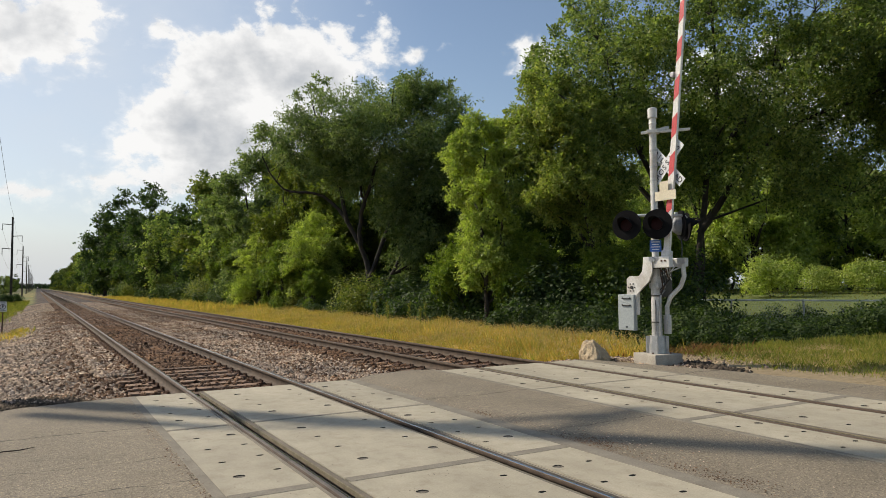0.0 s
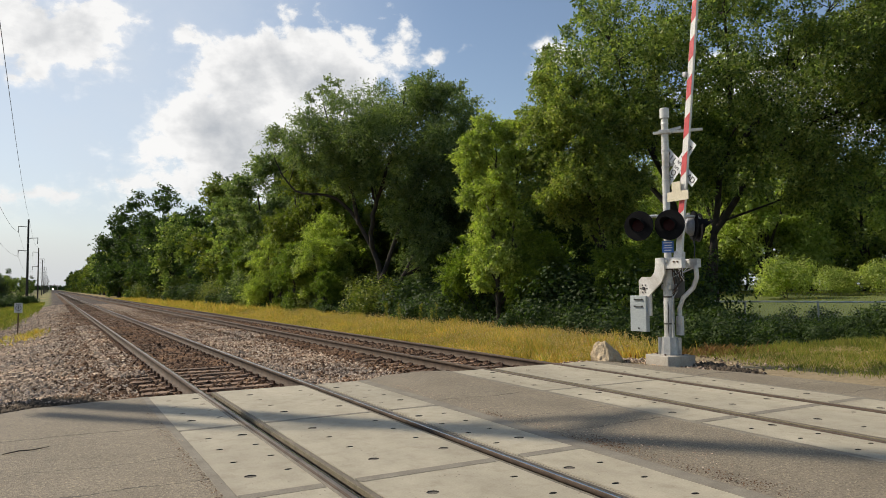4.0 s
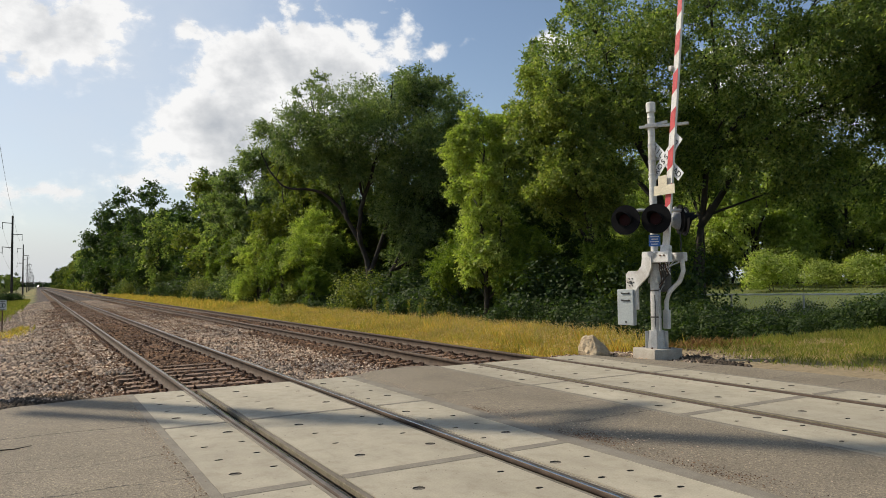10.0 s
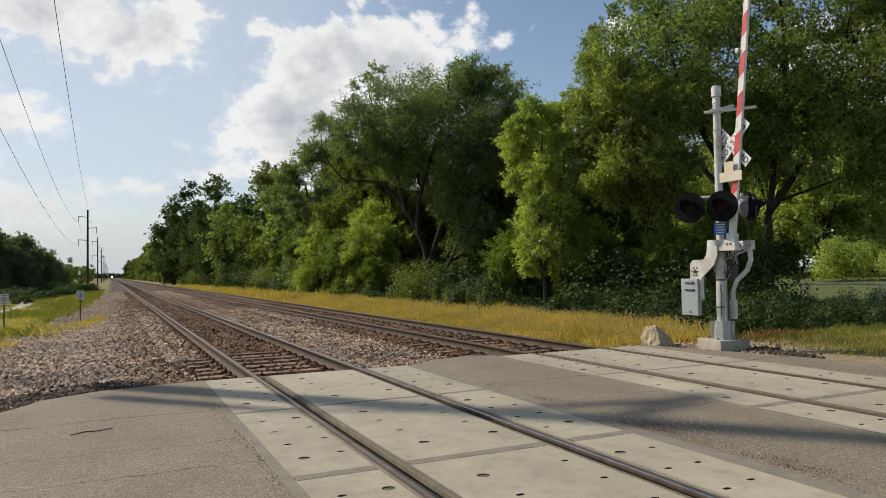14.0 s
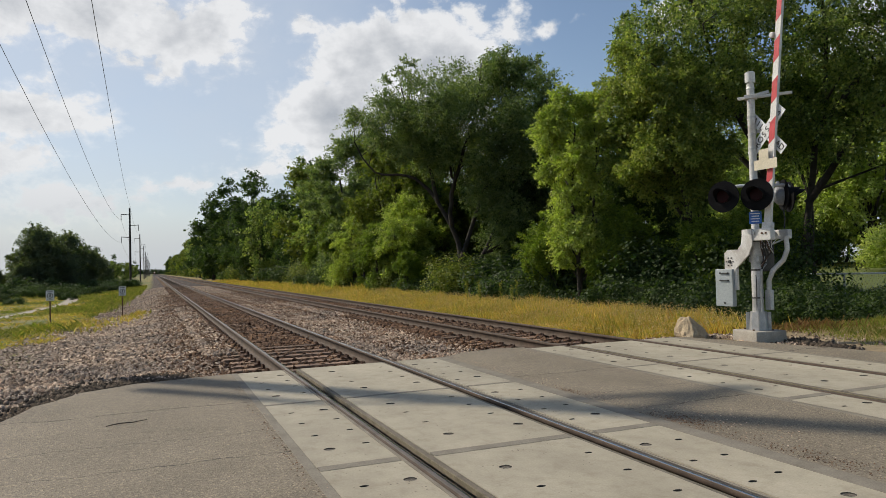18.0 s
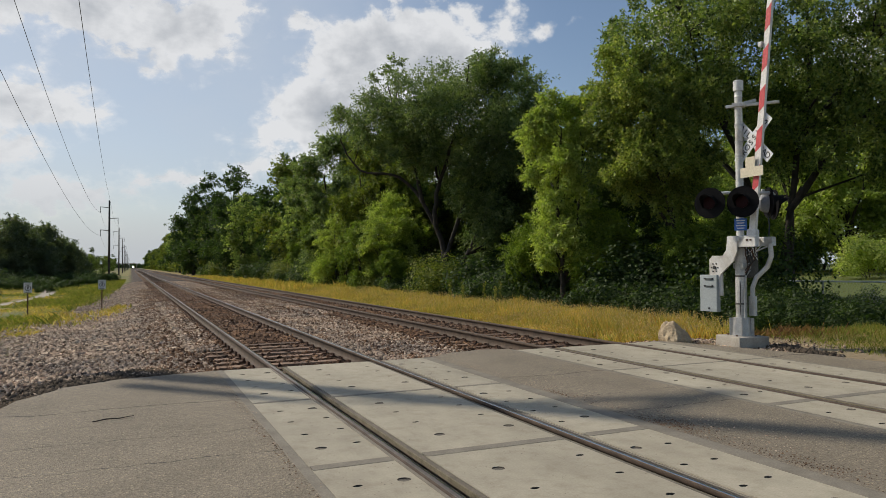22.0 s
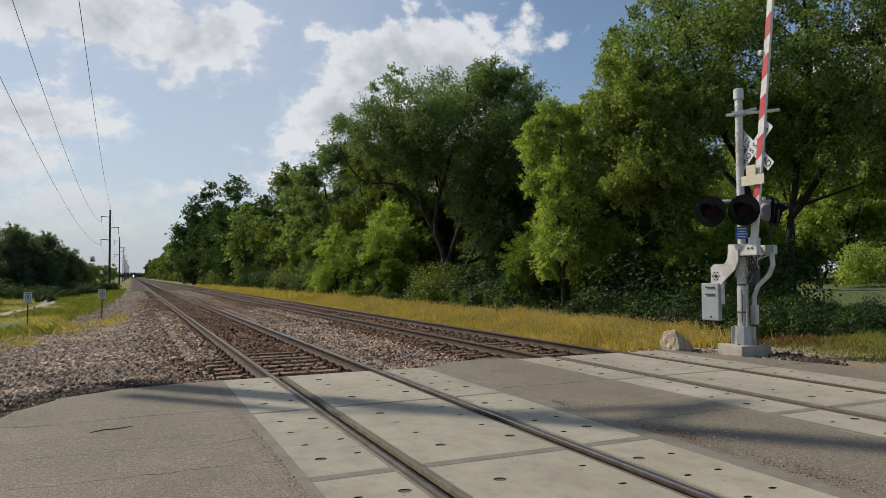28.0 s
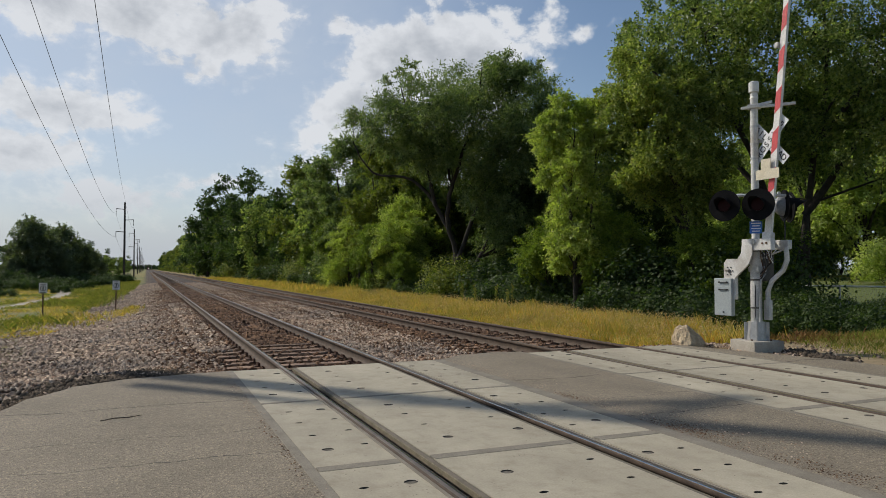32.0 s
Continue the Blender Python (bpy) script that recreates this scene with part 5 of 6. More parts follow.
def branch_wood(name, rng, lines, tips, facing, limbs):
    """Trunk and main limbs along the given lines (across, up), with thinner limbs out to the boughs."""
    vs, fs, nodes = [], [], []
    c, d = math.cos(radians(facing)), math.sin(radians(facing))
    def put(points, radii, seg):
        v, f = tube_arrays(points, radii, seg)
        o = len(vs)
        vs.extend(v)
        fs.extend([tuple(i + o for i in q) for q in f])
    for r0, r1, pts in lines:
        fine = []
        ends = [pts[0], *pts, pts[-1]]
        for p, q, g, w in zip(ends, ends[1:], ends[2:], ends[3:]):
            for k in range(4):
                f = k / 4
                fine.append(tuple(0.5 * (2 * q[i] + (g[i] - p[i]) * f + (2 * p[i] - 5 * q[i] + 4 * g[i] - w[i]) * f ** 2 + (3 * q[i] - p[i] - 3 * g[i] + w[i]) * f ** 3) for i in (0, 1)))
        fine.append(pts[-1])
        wander = rng.normal(0, 0.25)
        p3 = [Vector((u * c + wander * k / len(fine) * d * 3 + rng.normal(0, 0.04), -u * d + wander * k / len(fine) * c * 3 + rng.normal(0, 0.04), z)) for k, (u, z) in enumerate(fine)]
        rr = [r0 + (r1 - r0) * k / (len(p3) - 1) for k in range(len(p3))]
        put(p3, rr, 8)
        nodes += list(zip(p3, rr))
    for k in rng.choice(len(tips), min(limbs, len(tips)), replace=False):
        p1 = Vector(tips[k][:3])
        p0, r0 = min(nodes, key=lambda nd: (nd[0] - p1).length + 2.5 * max(0.0, nd[0].z - p1.z + 0.8))
        ln = (p1 - p0).length
        mid = p0.lerp(p1, 0.5) + Vector((rng.normal(0, 0.1), rng.normal(0, 0.1), 0.09)) * ln
        r1 = min(r0 * 0.6, 0.02 + 0.012 * ln)
        put([p0, p0.lerp(mid, 0.55), mid, mid.lerp(p1, 0.5), p1], [r1, r1 * 0.8, r1 * 0.6, r1 * 0.4, 0.01], 5)
    return raw(name, vs, fs, M_BARK, True)


def make_tree(label, x, y, h, base, wide, leaf_mat, seed, clumps=90, per=500, length=0.14, width=0.035, radius=0.95, stems=1, spread=0.0, r0=0.24, lump=0.28, top=0.55, droop=0.35, limbs=26, each=9):
    """A tree: stems and limbs reaching into rounded boughs, each bough clothed in leafy twigs."""
    rng = np.random.default_rng(seed)
    at = crown_points(rng, int(clumps / each * 1.3), h - radius, base + radius * 0.6, max(wide - radius, wide * 0.5), lump, top)
    boughs = np.column_stack([at, radius * 1.3 * rng.uniform(0.65, 1.25, len(at))])
    tree = empty("tree", pose(x, y, float(ground_z(x, y))))
    tagged(tree, label, "tree")
    part_of("trunk", wood_mesh("trunk", rng, boughs[:, :3], h, base, r0, stems, spread, limbs), tree)
    twigs = 26
    v, f = leaf_sprays(rng, boughs, twigs, max(2, int(2 * per * each / 1.3 / twigs)), length * 0.8, width * 0.8, droop)
    v[:, 2] = np.maximum(v[:, 2], 0.02)
    part_of("crown", raw("crown", v, f, leaf_mat), tree)
    return tree


def make_shaped_tree(label, x, y, facing, outline, depth, lines, leaf_mat, seed, n, r, twigs, leaves, length, width, droop=0.4, limbs=50, shoots=()):
    """A tree whose crown follows a given outline and whose main limbs follow given lines; leafy shoots stand out above."""
    rng = np.random.default_rng(seed)
    boughs = profile_boughs(rng, outline, facing, depth, n, r)
    c, d = math.cos(radians(facing)), math.sin(radians(facing))
    for u, z, tall in shoots:
        lean = rng.uniform(-0.25, 0.2)
        rise = [(u + lean * f * tall, z + f * tall, 0.5 * (1 - 0.7 * f)) for f in (0.0, 0.2, 0.4, 0.6, 0.8, 1.0)]
        boughs = np.concatenate([boughs, [(a * c, -a * d, b, rr) for a, b, rr in rise]])
    tree = empty("tree", pose(x, y, float(ground_z(x, y))))
    tagged(tree, label, "tree")
    part_of("trunk", branch_wood("trunk", rng, lines, boughs, facing, limbs), tree)
    v, f = leaf_sprays(rng, boughs, twigs, leaves, length, width, droop)
    v[:, 2] = np.maximum(v[:, 2], 0.02)
    part_of("crown", raw("crown", v, f, leaf_mat), tree)
    return tree


def make_bush(label, x, y, h, wide, leaf_mat, seed, clumps=14, per=260, length=0.12, width=0.042):
    rng = np.random.default_rng(seed)
    a = rng.uniform(0, 6.28, clumps)
    r = wide * np.sqrt(rng.uniform(0, 1, clumps))
    c = np.stack([r * np.cos(a), r * np.sin(a), h * rng.uniform(0.2, 0.8, clumps) * (1 - 0.4 * (r / wide) ** 2)], 1)
    bush = empty("bush", pose(x, y, float(ground_z(x, y))))
    tagged(bush, label, "bush")
    v, f = leaf_cloud(rng, c, 0.38 * h * rng.uniform(0.6, 1.1, clumps), per, length, width, 0.2)
    v[:, 2] = np.maximum(v[:, 2], 0.0)
    part_of("foliage", raw("foliage", v, f, leaf_mat), bush)
    for p in c[:3]:
        tube("stem", [(p[0] * 0.2, p[1] * 0.2, -0.1), (p[0] * 0.6, p[1] * 0.6, p[2] * 0.6), tuple(p)], [0.03, 0.02, 0.008], M_BARK, bush, 4)
    return bush


def scaled_copy(ob, x, y, turn, s, label=""):
    c = copy_thing(ob, pose(x, y, float(ground_z(x, y)), 0, 0, turn))
    c.scale = (s, s, s * (0.92 + 0.16 * ((x * 7 + y * 3) % 1)))
    if label:
        tagged(c, label)
    return c


def make_woods():
    # the spreading dark-green tree: a high dome on arching limbs, open below on the track side
    dome = [(-7.0, 11.9), (-5.7, 12.5), (-4.9, 12.7), (-4.7, 13.6), (-3.5, 14.9), (-2.2, 15.2), (-1.0, 15.2), (0.1, 15.7), (1.9, 15.9), (3.7, 15.4), (5.3, 15.1), (6.7, 14.2), (6.9, 12.3), (6.8, 8.0), (6.6, 3.2),
            (5.2, 1.0), (3.3, 0.8), (1.9, 1.6), (1.4, 5.2), (-0.6, 7.7), (-3.4, 8.2), (-4.0, 9.2), (-5.8, 9.6), (-6.8, 10.2)]
    stems = [(0.21, 0.035, [(0.9, -0.3), (0.3, 3.0), (-0.2, 4.6), (-1.5, 6.9), (-3.0, 7.9), (-5.0, 8.2), (-6.3, 10.2)]), (0.17, 0.03, [(-0.2, 4.6), (-0.1, 6.6), (0.5, 8.6), (1.5, 11.7), (1.9, 14.4)]),
             (0.15, 0.03, [(-1.0, 6.1), (-1.6, 8.6), (-2.6, 11.5), (-3.2, 13.6)]), (0.16, 0.03, [(0.4, 2.6), (1.5, 5.6), (2.4, 8.1), (3.6, 11.7), (4.4, 14.0)]), (0.13, 0.03, [(0.8, 1.0), (2.9, 5.0), (4.8, 8.6), (5.9, 12.2)]),
             (0.09, 0.02, [(0.1, 7.4), (-0.6, 9.6), (-0.8, 12.6)])]
    make_shaped_tree("tall spreading willow-like tree with several dark stems", 15.2, 30.8, 23.5, dome, 3.6, stems, M_LEAFW, 21, 210, 1.12, 40, 22, 0.21, 0.05, 0.5, 90)
    # yellow-green tree in front
    column = [(-1.3, 8.4), (-1.0, 9.2), (-0.4, 9.8), (0.5, 9.8), (1.2, 9.3), (1.7, 8.1), (1.8, 5.9), (1.5, 3.6), (1.5, 1.7), (-0.8, 1.8), (-1.2, 2.7), (-1.0, 3.7), (-1.4, 5.1), (-1.6, 6.8)]
    make_shaped_tree("yellow-green broadleaf tree with foliage nearly to the ground", 14.0, 15.4, 33.1, column, 1.7, [(0.13, 0.03, [(0.2, -0.3), (0.1, 3.0), (0.0, 5.6), (0.2, 7.6)]), (0.08, 0.02, [(0.2, 1.0), (0.8, 4.0), (1.0, 7.5)])],
                     M_LEMON, 22, 84, 0.6, 30, 24, 0.15, 0.05, 0.6, 40)
    # the large tree behind the signal, its crown reaching over the verge
    crown = [(-5.5, 13.5), (-5.2, 14.7), (-4.2, 15.2), (-3.5, 16.3), (-1.2, 18.0), (3.3, 18.1), (7.7, 15.9), (10.0, 12.8), (10.2, 8.4), (8.8, 5.0), (7.1, 4.7), (5.0, 4.2), (2.9, 5.4), (0.8, 5.0), (-0.3, 6.0), (-1.4, 7.6), (-3.8, 8.6), (-5.3, 9.8), (-6.9, 11.1), (-8.3, 10.3), (-7.8, 12.0), (-6.4, 12.8)]
    boles = [(0.2, 0.05, [(-0.4, -0.3), (-0.5, 3.0), (-1.2, 6.0), (-2.6, 9.5), (-3.6, 13.0)]), (0.17, 0.04, [(-0.2, -0.3), (0.4, 3.5), (0.9, 7.0), (1.4, 11.0), (1.0, 15.5)]), (0.15, 0.04, [(0.5, 4.2), (2.4, 7.0), (4.4, 8.6), (6.8, 9.4)]),
             (0.12, 0.03, [(0.9, 7.0), (3.4, 10.5), (5.2, 13.4)]), (0.12, 0.03, [(-1.0, 5.2), (-3.4, 8.0), (-5.6, 10.4), (-6.6, 12.0)]), (0.09, 0.02, [(3.2, 7.6), (4.8, 6.4), (6.2, 5.6)])]
    make_shaped_tree("large broadleaf tree overhanging the grass behind the signal", 21.2, 10.6, 49.4, crown, 4.4, boles, M_LEAF, 23, 225, 1.08, 26, 25, 0.165, 0.062, 0.45, 130,
                     ((-4.7, 13.9, 1.5), (-3.9, 15.0, 1.5), (-6.4, 12.0, 0.9), (-3.0, 16.2, 1.3)))
    lower = [(-2.9, 10.1), (-1.7, 10.7), (-0.6, 10.6), (1.1, 9.9), (2.3, 8.7), (2.6, 6.4), (2.0, 4.9), (1.1, 3.5), (0.1, 4.1), (-0.8, 4.6), (-1.6, 4.5), (-2.4, 5.4), (-2.7, 8.1)]
    make_shaped_tree("large broadleaf tree with drooping yellowish lower boughs", 16.4, 12.2, 40.6, lower, 2.2, [(0.14, 0.04, [(1.0, -0.3), (0.8, 3.0), (0.2, 6.0), (-0.4, 9.6)]), (0.1, 0.03, [(0.8, 2.6), (1.5, 5.6), (1.7, 8.6)]), (0.08, 0.02, [(0.6, 3.6), (-0.8, 6.0), (-2.0, 8.2)])],
                     M_OLIVE, 24, 100, 0.72, 30, 26, 0.15, 0.05, 0.6, 60)
    make_tree("tall tree behind the fence, high crown", 25.5, 13.5, 11.5, 6.2, 4.2, M_LEAF, 28, 170, 110, 0.26, 0.09, 1.3, 1, 0.5, 0.22, 0.25, 0.5, 0.4, 20)
    dark = make_tree("tall tree behind the fence, high crown", 29.0, 4.5, 15.5, 6.6, 5.4, M_LEAF, 29, 180, 120, 0.26, 0.09, 1.3, 1, 0.5, 0.22, 0.25, 0.5, 0.4, 20)
    scaled_copy(dark, 32.5, -4.0, 230, 1.0)
    make_tree("broadleaf tree at the edge of the lawn", 24.0, -2.5, 15.0, 6.2, 6.4, M_LEAF, 25, 360, 130, 0.2, 0.07, 1.0, 1, 0.8, 0.16, 0.25, 0.55, 0.4, 30)
    mid = make_tree("mid-sized yellowish tree in the row", 15.2, 44, 12.6, 1.2, 4.2, M_LEAFY, 26, 260, 110, 0.29, 0.10, 0.85, 2, 0.8, 0.2, 0.3, 0.5, 0.4)
    dull = make_tree("mid-sized dull green tree in the row", 15.0, 55, 14.6, 1.6, 5.4, M_LEAFW, 27, 280, 110, 0.32, 0.105, 1.0, 2, 0.9, 0.24, 0.3, 0.55, 0.4)
    scaled_copy(mid, 18.6, 40.5, 130, 0.95)
    scaled_copy(dull, 17.4, 48.5, 75, 0.92)
    scaled_copy(dull, 19.5, 62.0, 200, 0.95)
    # lower-detail trees for the long row, copied with turns and sizes
    far = [make_tree("leafy tree in a long row beside the line", 15.8, 66, 14.6, 0.3, 4.8, M_LEAF, 31, 180, 34, 0.52, 0.2, 1.15, 1, 0.3, 0.25, 0.3, 0.5, 0.3, 10),
           make_tree("yellowish leafy tree in a long row beside the line", 15.0, 77, 14.8, 0.3, 4.4, M_LEAFY, 32, 170, 34, 0.52, 0.2, 1.1, 1, 0.3, 0.22, 0.3, 0.5, 0.3, 10),
           make_tree("dark leafy tree in a long row beside the line", 17.4, 88, 17.0, 0.3, 5.2, M_LEAFD, 33, 220, 34, 0.56, 0.21, 1.2, 1, 0.3, 0.28, 0.32, 0.55, 0.3, 10)]
    # still coarser ones for the far end of the row
    end = [make_tree("leafy tree at the far end of the row", 15.0, 206, 14.5, 0.3, 4.8, M_LEAF, 34, 100, 16, 0.95, 0.38, 1.15, 1, 0.3, 0.25, 0.3, 0.5, 0.3, 6),
           make_tree("yellowish leafy tree at the far end of the row", 14.0, 214, 14.5, 0.3, 4.6, M_LEAFY, 35, 100, 16, 0.95, 0.38, 1.1, 1, 0.3, 0.22, 0.3, 0.5, 0.3, 6),
           make_tree("dark leafy tree at the far end of the row", 15.4, 223, 15.5, 0.3, 5.2, M_LEAFD, 36, 100, 16, 0.95, 0.38, 1.2, 1, 0.3, 0.28, 0.32, 0.55, 0.3, 6)]
    rng = random.Random(5)
    y = 97.0
    k = 0
    while y < 900:
        x = 14.0 + rng.uniform(-1.6, 2.4)
        s = rng.uniform(0.82, 1.15)
        pick = far if y < 200 else end
        scaled_copy(pick[(k * 2 + rng.randrange(2)) % 3], x, y, rng.uniform(0, 360), s)
        if k % 2 == 0 and y < 300:
            scaled_copy(pick[rng.randrange(3)], x + rng.uniform(5, 9), y + 3, rng.uniform(0, 360), s * rng.uniform(0.9, 1.15))
        y += rng.uniform(6.0, 9.0) * (1 + y / 500)
        k += 1
    scaled_copy(far[2], 13.2, 150, 40, 1.3, "very tall dark tree standing out of the row")
    scaled_copy(far[2], 11.0, 166, 140, 1.3, "very tall dark tree standing out of the row")
    # the second rank, closing the gaps behind the first trees
    for x, yy, s, v in ((23, 24, 0.85, 0), (23, 36, 0.9, 2), (22, 46, 0.95, 0), (23, 57, 1.0, 1), (22, 68, 0.9, 2), (22, 78, 0.9, 0)):
        scaled_copy(far[v], x, yy, x * 37 % 360, s)
    for x, yy, s in ((20.5, 27.5, 0.72), (23.5, 34.0, 0.78), (21.0, 40.0, 0.7), (20.0, 22.0, 0.66), (19.0, 48.0, 0.75), (19.8, 19.0, 0.55), (21.5, 17.5, 0.4)):
        scaled_copy(far[2], x, yy, x * 80 % 360, s, "dark leafy tree behind the first row")
    # trees on the other side of the line
    dense = make_tree("dense dark tree beyond the gravel verge", -16.6, 94, 9.0, 0.1, 3.6, M_LEAFHAZE, 37, 260, 64, 0.36, 0.14, 1.0, 2, 0.6, 0.2, 0.3, 0.5, 0.3, 10)
    for x, yy, s in ((-15.0, 97, 0.98), (-13.6, 101, 0.9), (-12.4, 108, 0.8), (-11.2, 114, 0.66), (-10.2, 124, 0.55), (-18.0, 99, 0.74), (-22.0, 102, 0.42), (-26, 106, 0.5), (-31, 108, 0.62), (-36, 112, 0.7), (-13.2, 96, 0.55), (-17.8, 91, 0.45), (-20.0, 104, 0.55)):
        scaled_copy(dense, x, yy, x * 53 % 360, s)
    for x, yy, s, v in ((-13, 150, 0.5, 2), (-12, 190, 0.5, 0),
                        (-14, 240, 0.55, 2), (-13, 300, 0.6, 0), (-14, 380, 0.6, 1), (-60, 160, 0.8, 1), (-75, 175, 0.85, 0), (-50, 190, 0.7, 0), (-95, 170, 0.9, 1), (-14, 480, 0.7, 0), (-16, 600, 0.8, 2)):
        scaled_copy(far[v], x, yy, x * 29 % 360, s, "dark leafy tree beyond the gravel verge")
    # shrubs along the foot of the trees
    kinds = [make_bush("dense dark green undergrowth shrub", 14.6, 7.6, 1.5, 1.5, M_LEAFD, 41, 20, 240, 0.115, 0.04), make_bush("dense green undergrowth shrub", 14.2, 9.8, 1.5, 1.4, M_LEAFD, 42, 18),
             make_bush("bright green leafy shrub", 13.4, 27.0, 3.2, 1.3, M_LEAFY, 43, 22)]
    for x, yy, v, s in ((14.4, 12.2, 0, 1.2), (13.8, 18.6, 0, 1.3), (14.2, 20.8, 1, 1.4), (14.4, 23.2, 0, 1.5), (14.2, 29.2, 0, 1.6), (13.6, 32.0, 0, 1.5), (14.0, 34.5, 0, 1.6), (13.8, 37.5, 2, 0.9), (14.2, 40.5, 0, 1.6), (14.0, 48, 0, 1.6), (13.8, 52, 2, 1.0),
                        (15.0, 5.6, 0, 0.8), (15.6, 3.6, 0, 0.72), (16.4, 1.8, 0, 0.75), (17.2, 0.0, 0, 0.66), (18.0, -1.8, 0, 0.72), (19.0, -3.6, 0, 0.7), (17.6, 4.2, 0, 0.78), (18.6, 2.2, 0, 0.7), (19.6, 0.4, 0, 0.74), (17.0, 6.4, 0, 1.0), (19.6, 4.0, 0, 0.75), (20.6, 2.4, 0, 0.78), (21.3, 0.8, 0, 0.75), (18.9, 6.0, 0, 0.8), (22.2, -1.2, 0, 0.76), (20.2, 7.2, 0, 0.85), (21.6, 5.0, 0, 0.8), (22.7, 3.0, 0, 0.82), (23.8, 1.0, 0, 0.8), (24.8, -1.0, 0, 0.8), (20.0, -3.0, 0, 0.7),
                        (16.2, 10.6, 0, 1.5), (16.6, 14.0, 0, 1.7), (17.5, 18.0, 0, 1.9), (17, 22, 0, 2.0), (18, 26, 0, 2.2), (18, 34, 0, 2.2), (18, 40, 0, 2.2), (15.5, 18.0, 0, 1.8), (16.0, 25.5, 0, 1.9), (19.5, 13.0, 0, 1.8), (20, 18, 0, 2.2), (20, 30, 0, 2.4),
                        (13.8, 58, 0, 1.8), (14.0, 64, 1, 1.8), (13.6, 71, 2, 1.2), (13.8, 79, 0, 2.0), (13.4, 88, 1, 2.0), (13.4, 97, 2, 1.3), (12.8, 108, 1, 2.0), (11.8, 122, 2, 1.3), (12.4, 136, 1, 2.2),
                        (-9.5, 62, 1, 0.6), (-8.6, 74, 1, 0.7), (-11, 80, 0, 1.1), (-7.6, 92, 1, 1.0), (-14, 78, 0, 1.2), (-18, 80, 0, 1.3), (-23, 84, 0, 1.3), (-15, 88, 0, 1.8), (-19, 88, 0, 1.9), (-12, 98, 0, 1.6), (-6.6, 100, 1, 1.1), (-5.2, 106, 1, 1.0), (-8.4, 104, 0, 1.4), (-10, 92, 1, 1.3), (-12.5, 86, 1, 1.2), (-7.6, 84, 1, 0.9), (-16, 66, 1, 0.8), (-20, 70, 1, 1.0), (-13, 58, 1, 0.6), (-22, 60, 1, 0.9)):
        scaled_copy(kinds[v], x, yy, x * 91 % 360, s * (0.7 if v == 0 and 17 < yy < 60 and 0 < x < 16 else 0.7 + 0.6 * ((x * 12.9 + yy * 7.7) % 1) if x > 14.9 and yy < 8 else 1.0))
    # added shrub row: its dark leaves stand in for shade on the lawn
    for k in range(11):
        f = k / 10
        scaled_copy(kinds[0], 18.8 + 12.7 * f, 15.6 - 19.4 * f, k * 83 % 360, 0.82 + 0.06 * math.sin(k * 1.9), "dark green shrub added behind the fence in place of shaded lawn")
    young = make_tree("young bright green tree in the row", 12.8, 38.6, 5.4, 0.2, 2.1, M_BRIGHT, 38, 150, 110, 0.19, 0.065, 0.7, 2, 0.4, 0.1, 0.25, 0.5, 0.5, 14)
    tall = make_bush("tall dark undergrowth shrub under the trees", 17.0, 13.4, 3.4, 1.9, M_LEAFD, 44, 34, 210, 0.13, 0.045)
    for x, yy, s in ((17.6, 8.6, 0.7), (18.8, 10.4, 1.2), (16.4, 8.0, 0.5)):
        scaled_copy(tall, x, yy, x * 67 % 360, s, "tall dark undergrowth shrub under the trees")
    for x, yy, s in ((15.6, 9.6, 0.5), (14.8, 11.0, 0.55), (16.6, 11.6, 1.3), (17.8, 9.4, 0.8), (15.4, 13.2, 0.75), (18.6, 31, 1.2), (16.2, 33, 1.1), (17.2, 36.5, 1.2), (15.8, 28.6, 1.0), (18.2, 22, 1.2), (16.8, 19.4, 1.1), (16.4, 47.5, 1.3), (15.0, 60, 1.3), (18.5, 52, 1.4)):
        scaled_copy(tall, x, yy, x * 67 % 360, s, "tall dark undergrowth shrub under the trees")
    # young green trees filling the row beside the spreading one
    lit = make_tree("young yellow-green tree beside the spreading one", 13.8, 36.6, 7.2, 0.3, 2.6, M_LEMON, 39, 170, 100, 0.2, 0.07, 0.75, 2, 0.5, 0.1, 0.25, 0.5, 0.5, 14)
    scaled_copy(lit, 16.2, 39.0, 140, 1.12)
    scaled_copy(lit, 13.4, 47.6, 60, 0.95)
    for x, yy, s in ((15.4, 14.2, 0.85), (16.6, 10.6, 0.75), (18.3, 9.4, 0.85), (15.0, 18.4, 0.9), (12.9, 33.2, 0.55), (14.6, 36.2, 0.8), (16.0, 40.5, 1.5), (13.8, 45.5, 0.8), (13.4, 53.0, 1.25), (13.6, 63.0, 0.9)):
        scaled_copy(young, x, yy, x * 77 % 360, s)
    # the far edge of the lawn: sunlit trees, with shrubs before them
    for k in range(22):
        az = radians(41 + 1.6 * k)
        far_off = (70, 82)[k % 2] + 5 * math.sin(k * 2.1)
        scaled_copy(lit if k % 3 else far[0], -2.5 + far_off * math.sin(az), -9.8 + far_off * math.cos(az), k * 71 % 360, (1.75 + 0.5 * math.sin(k * 1.7)) if k % 3 else 1.0, "sunlit leafy tree on the far side of the lawn")
    sunny = make_bush("sunlit bright green shrub at the end of the lawn", 40.0, 33.0, 3.8, 1.8, M_LEMON, 45, 30, 230, 0.18, 0.07)
    for k in range(14):
        az = radians(45 + 2.0 * k + 0.8 * math.sin(k * 5.1))
        far_off = 64 + 9 * math.sin(k * 2.3)
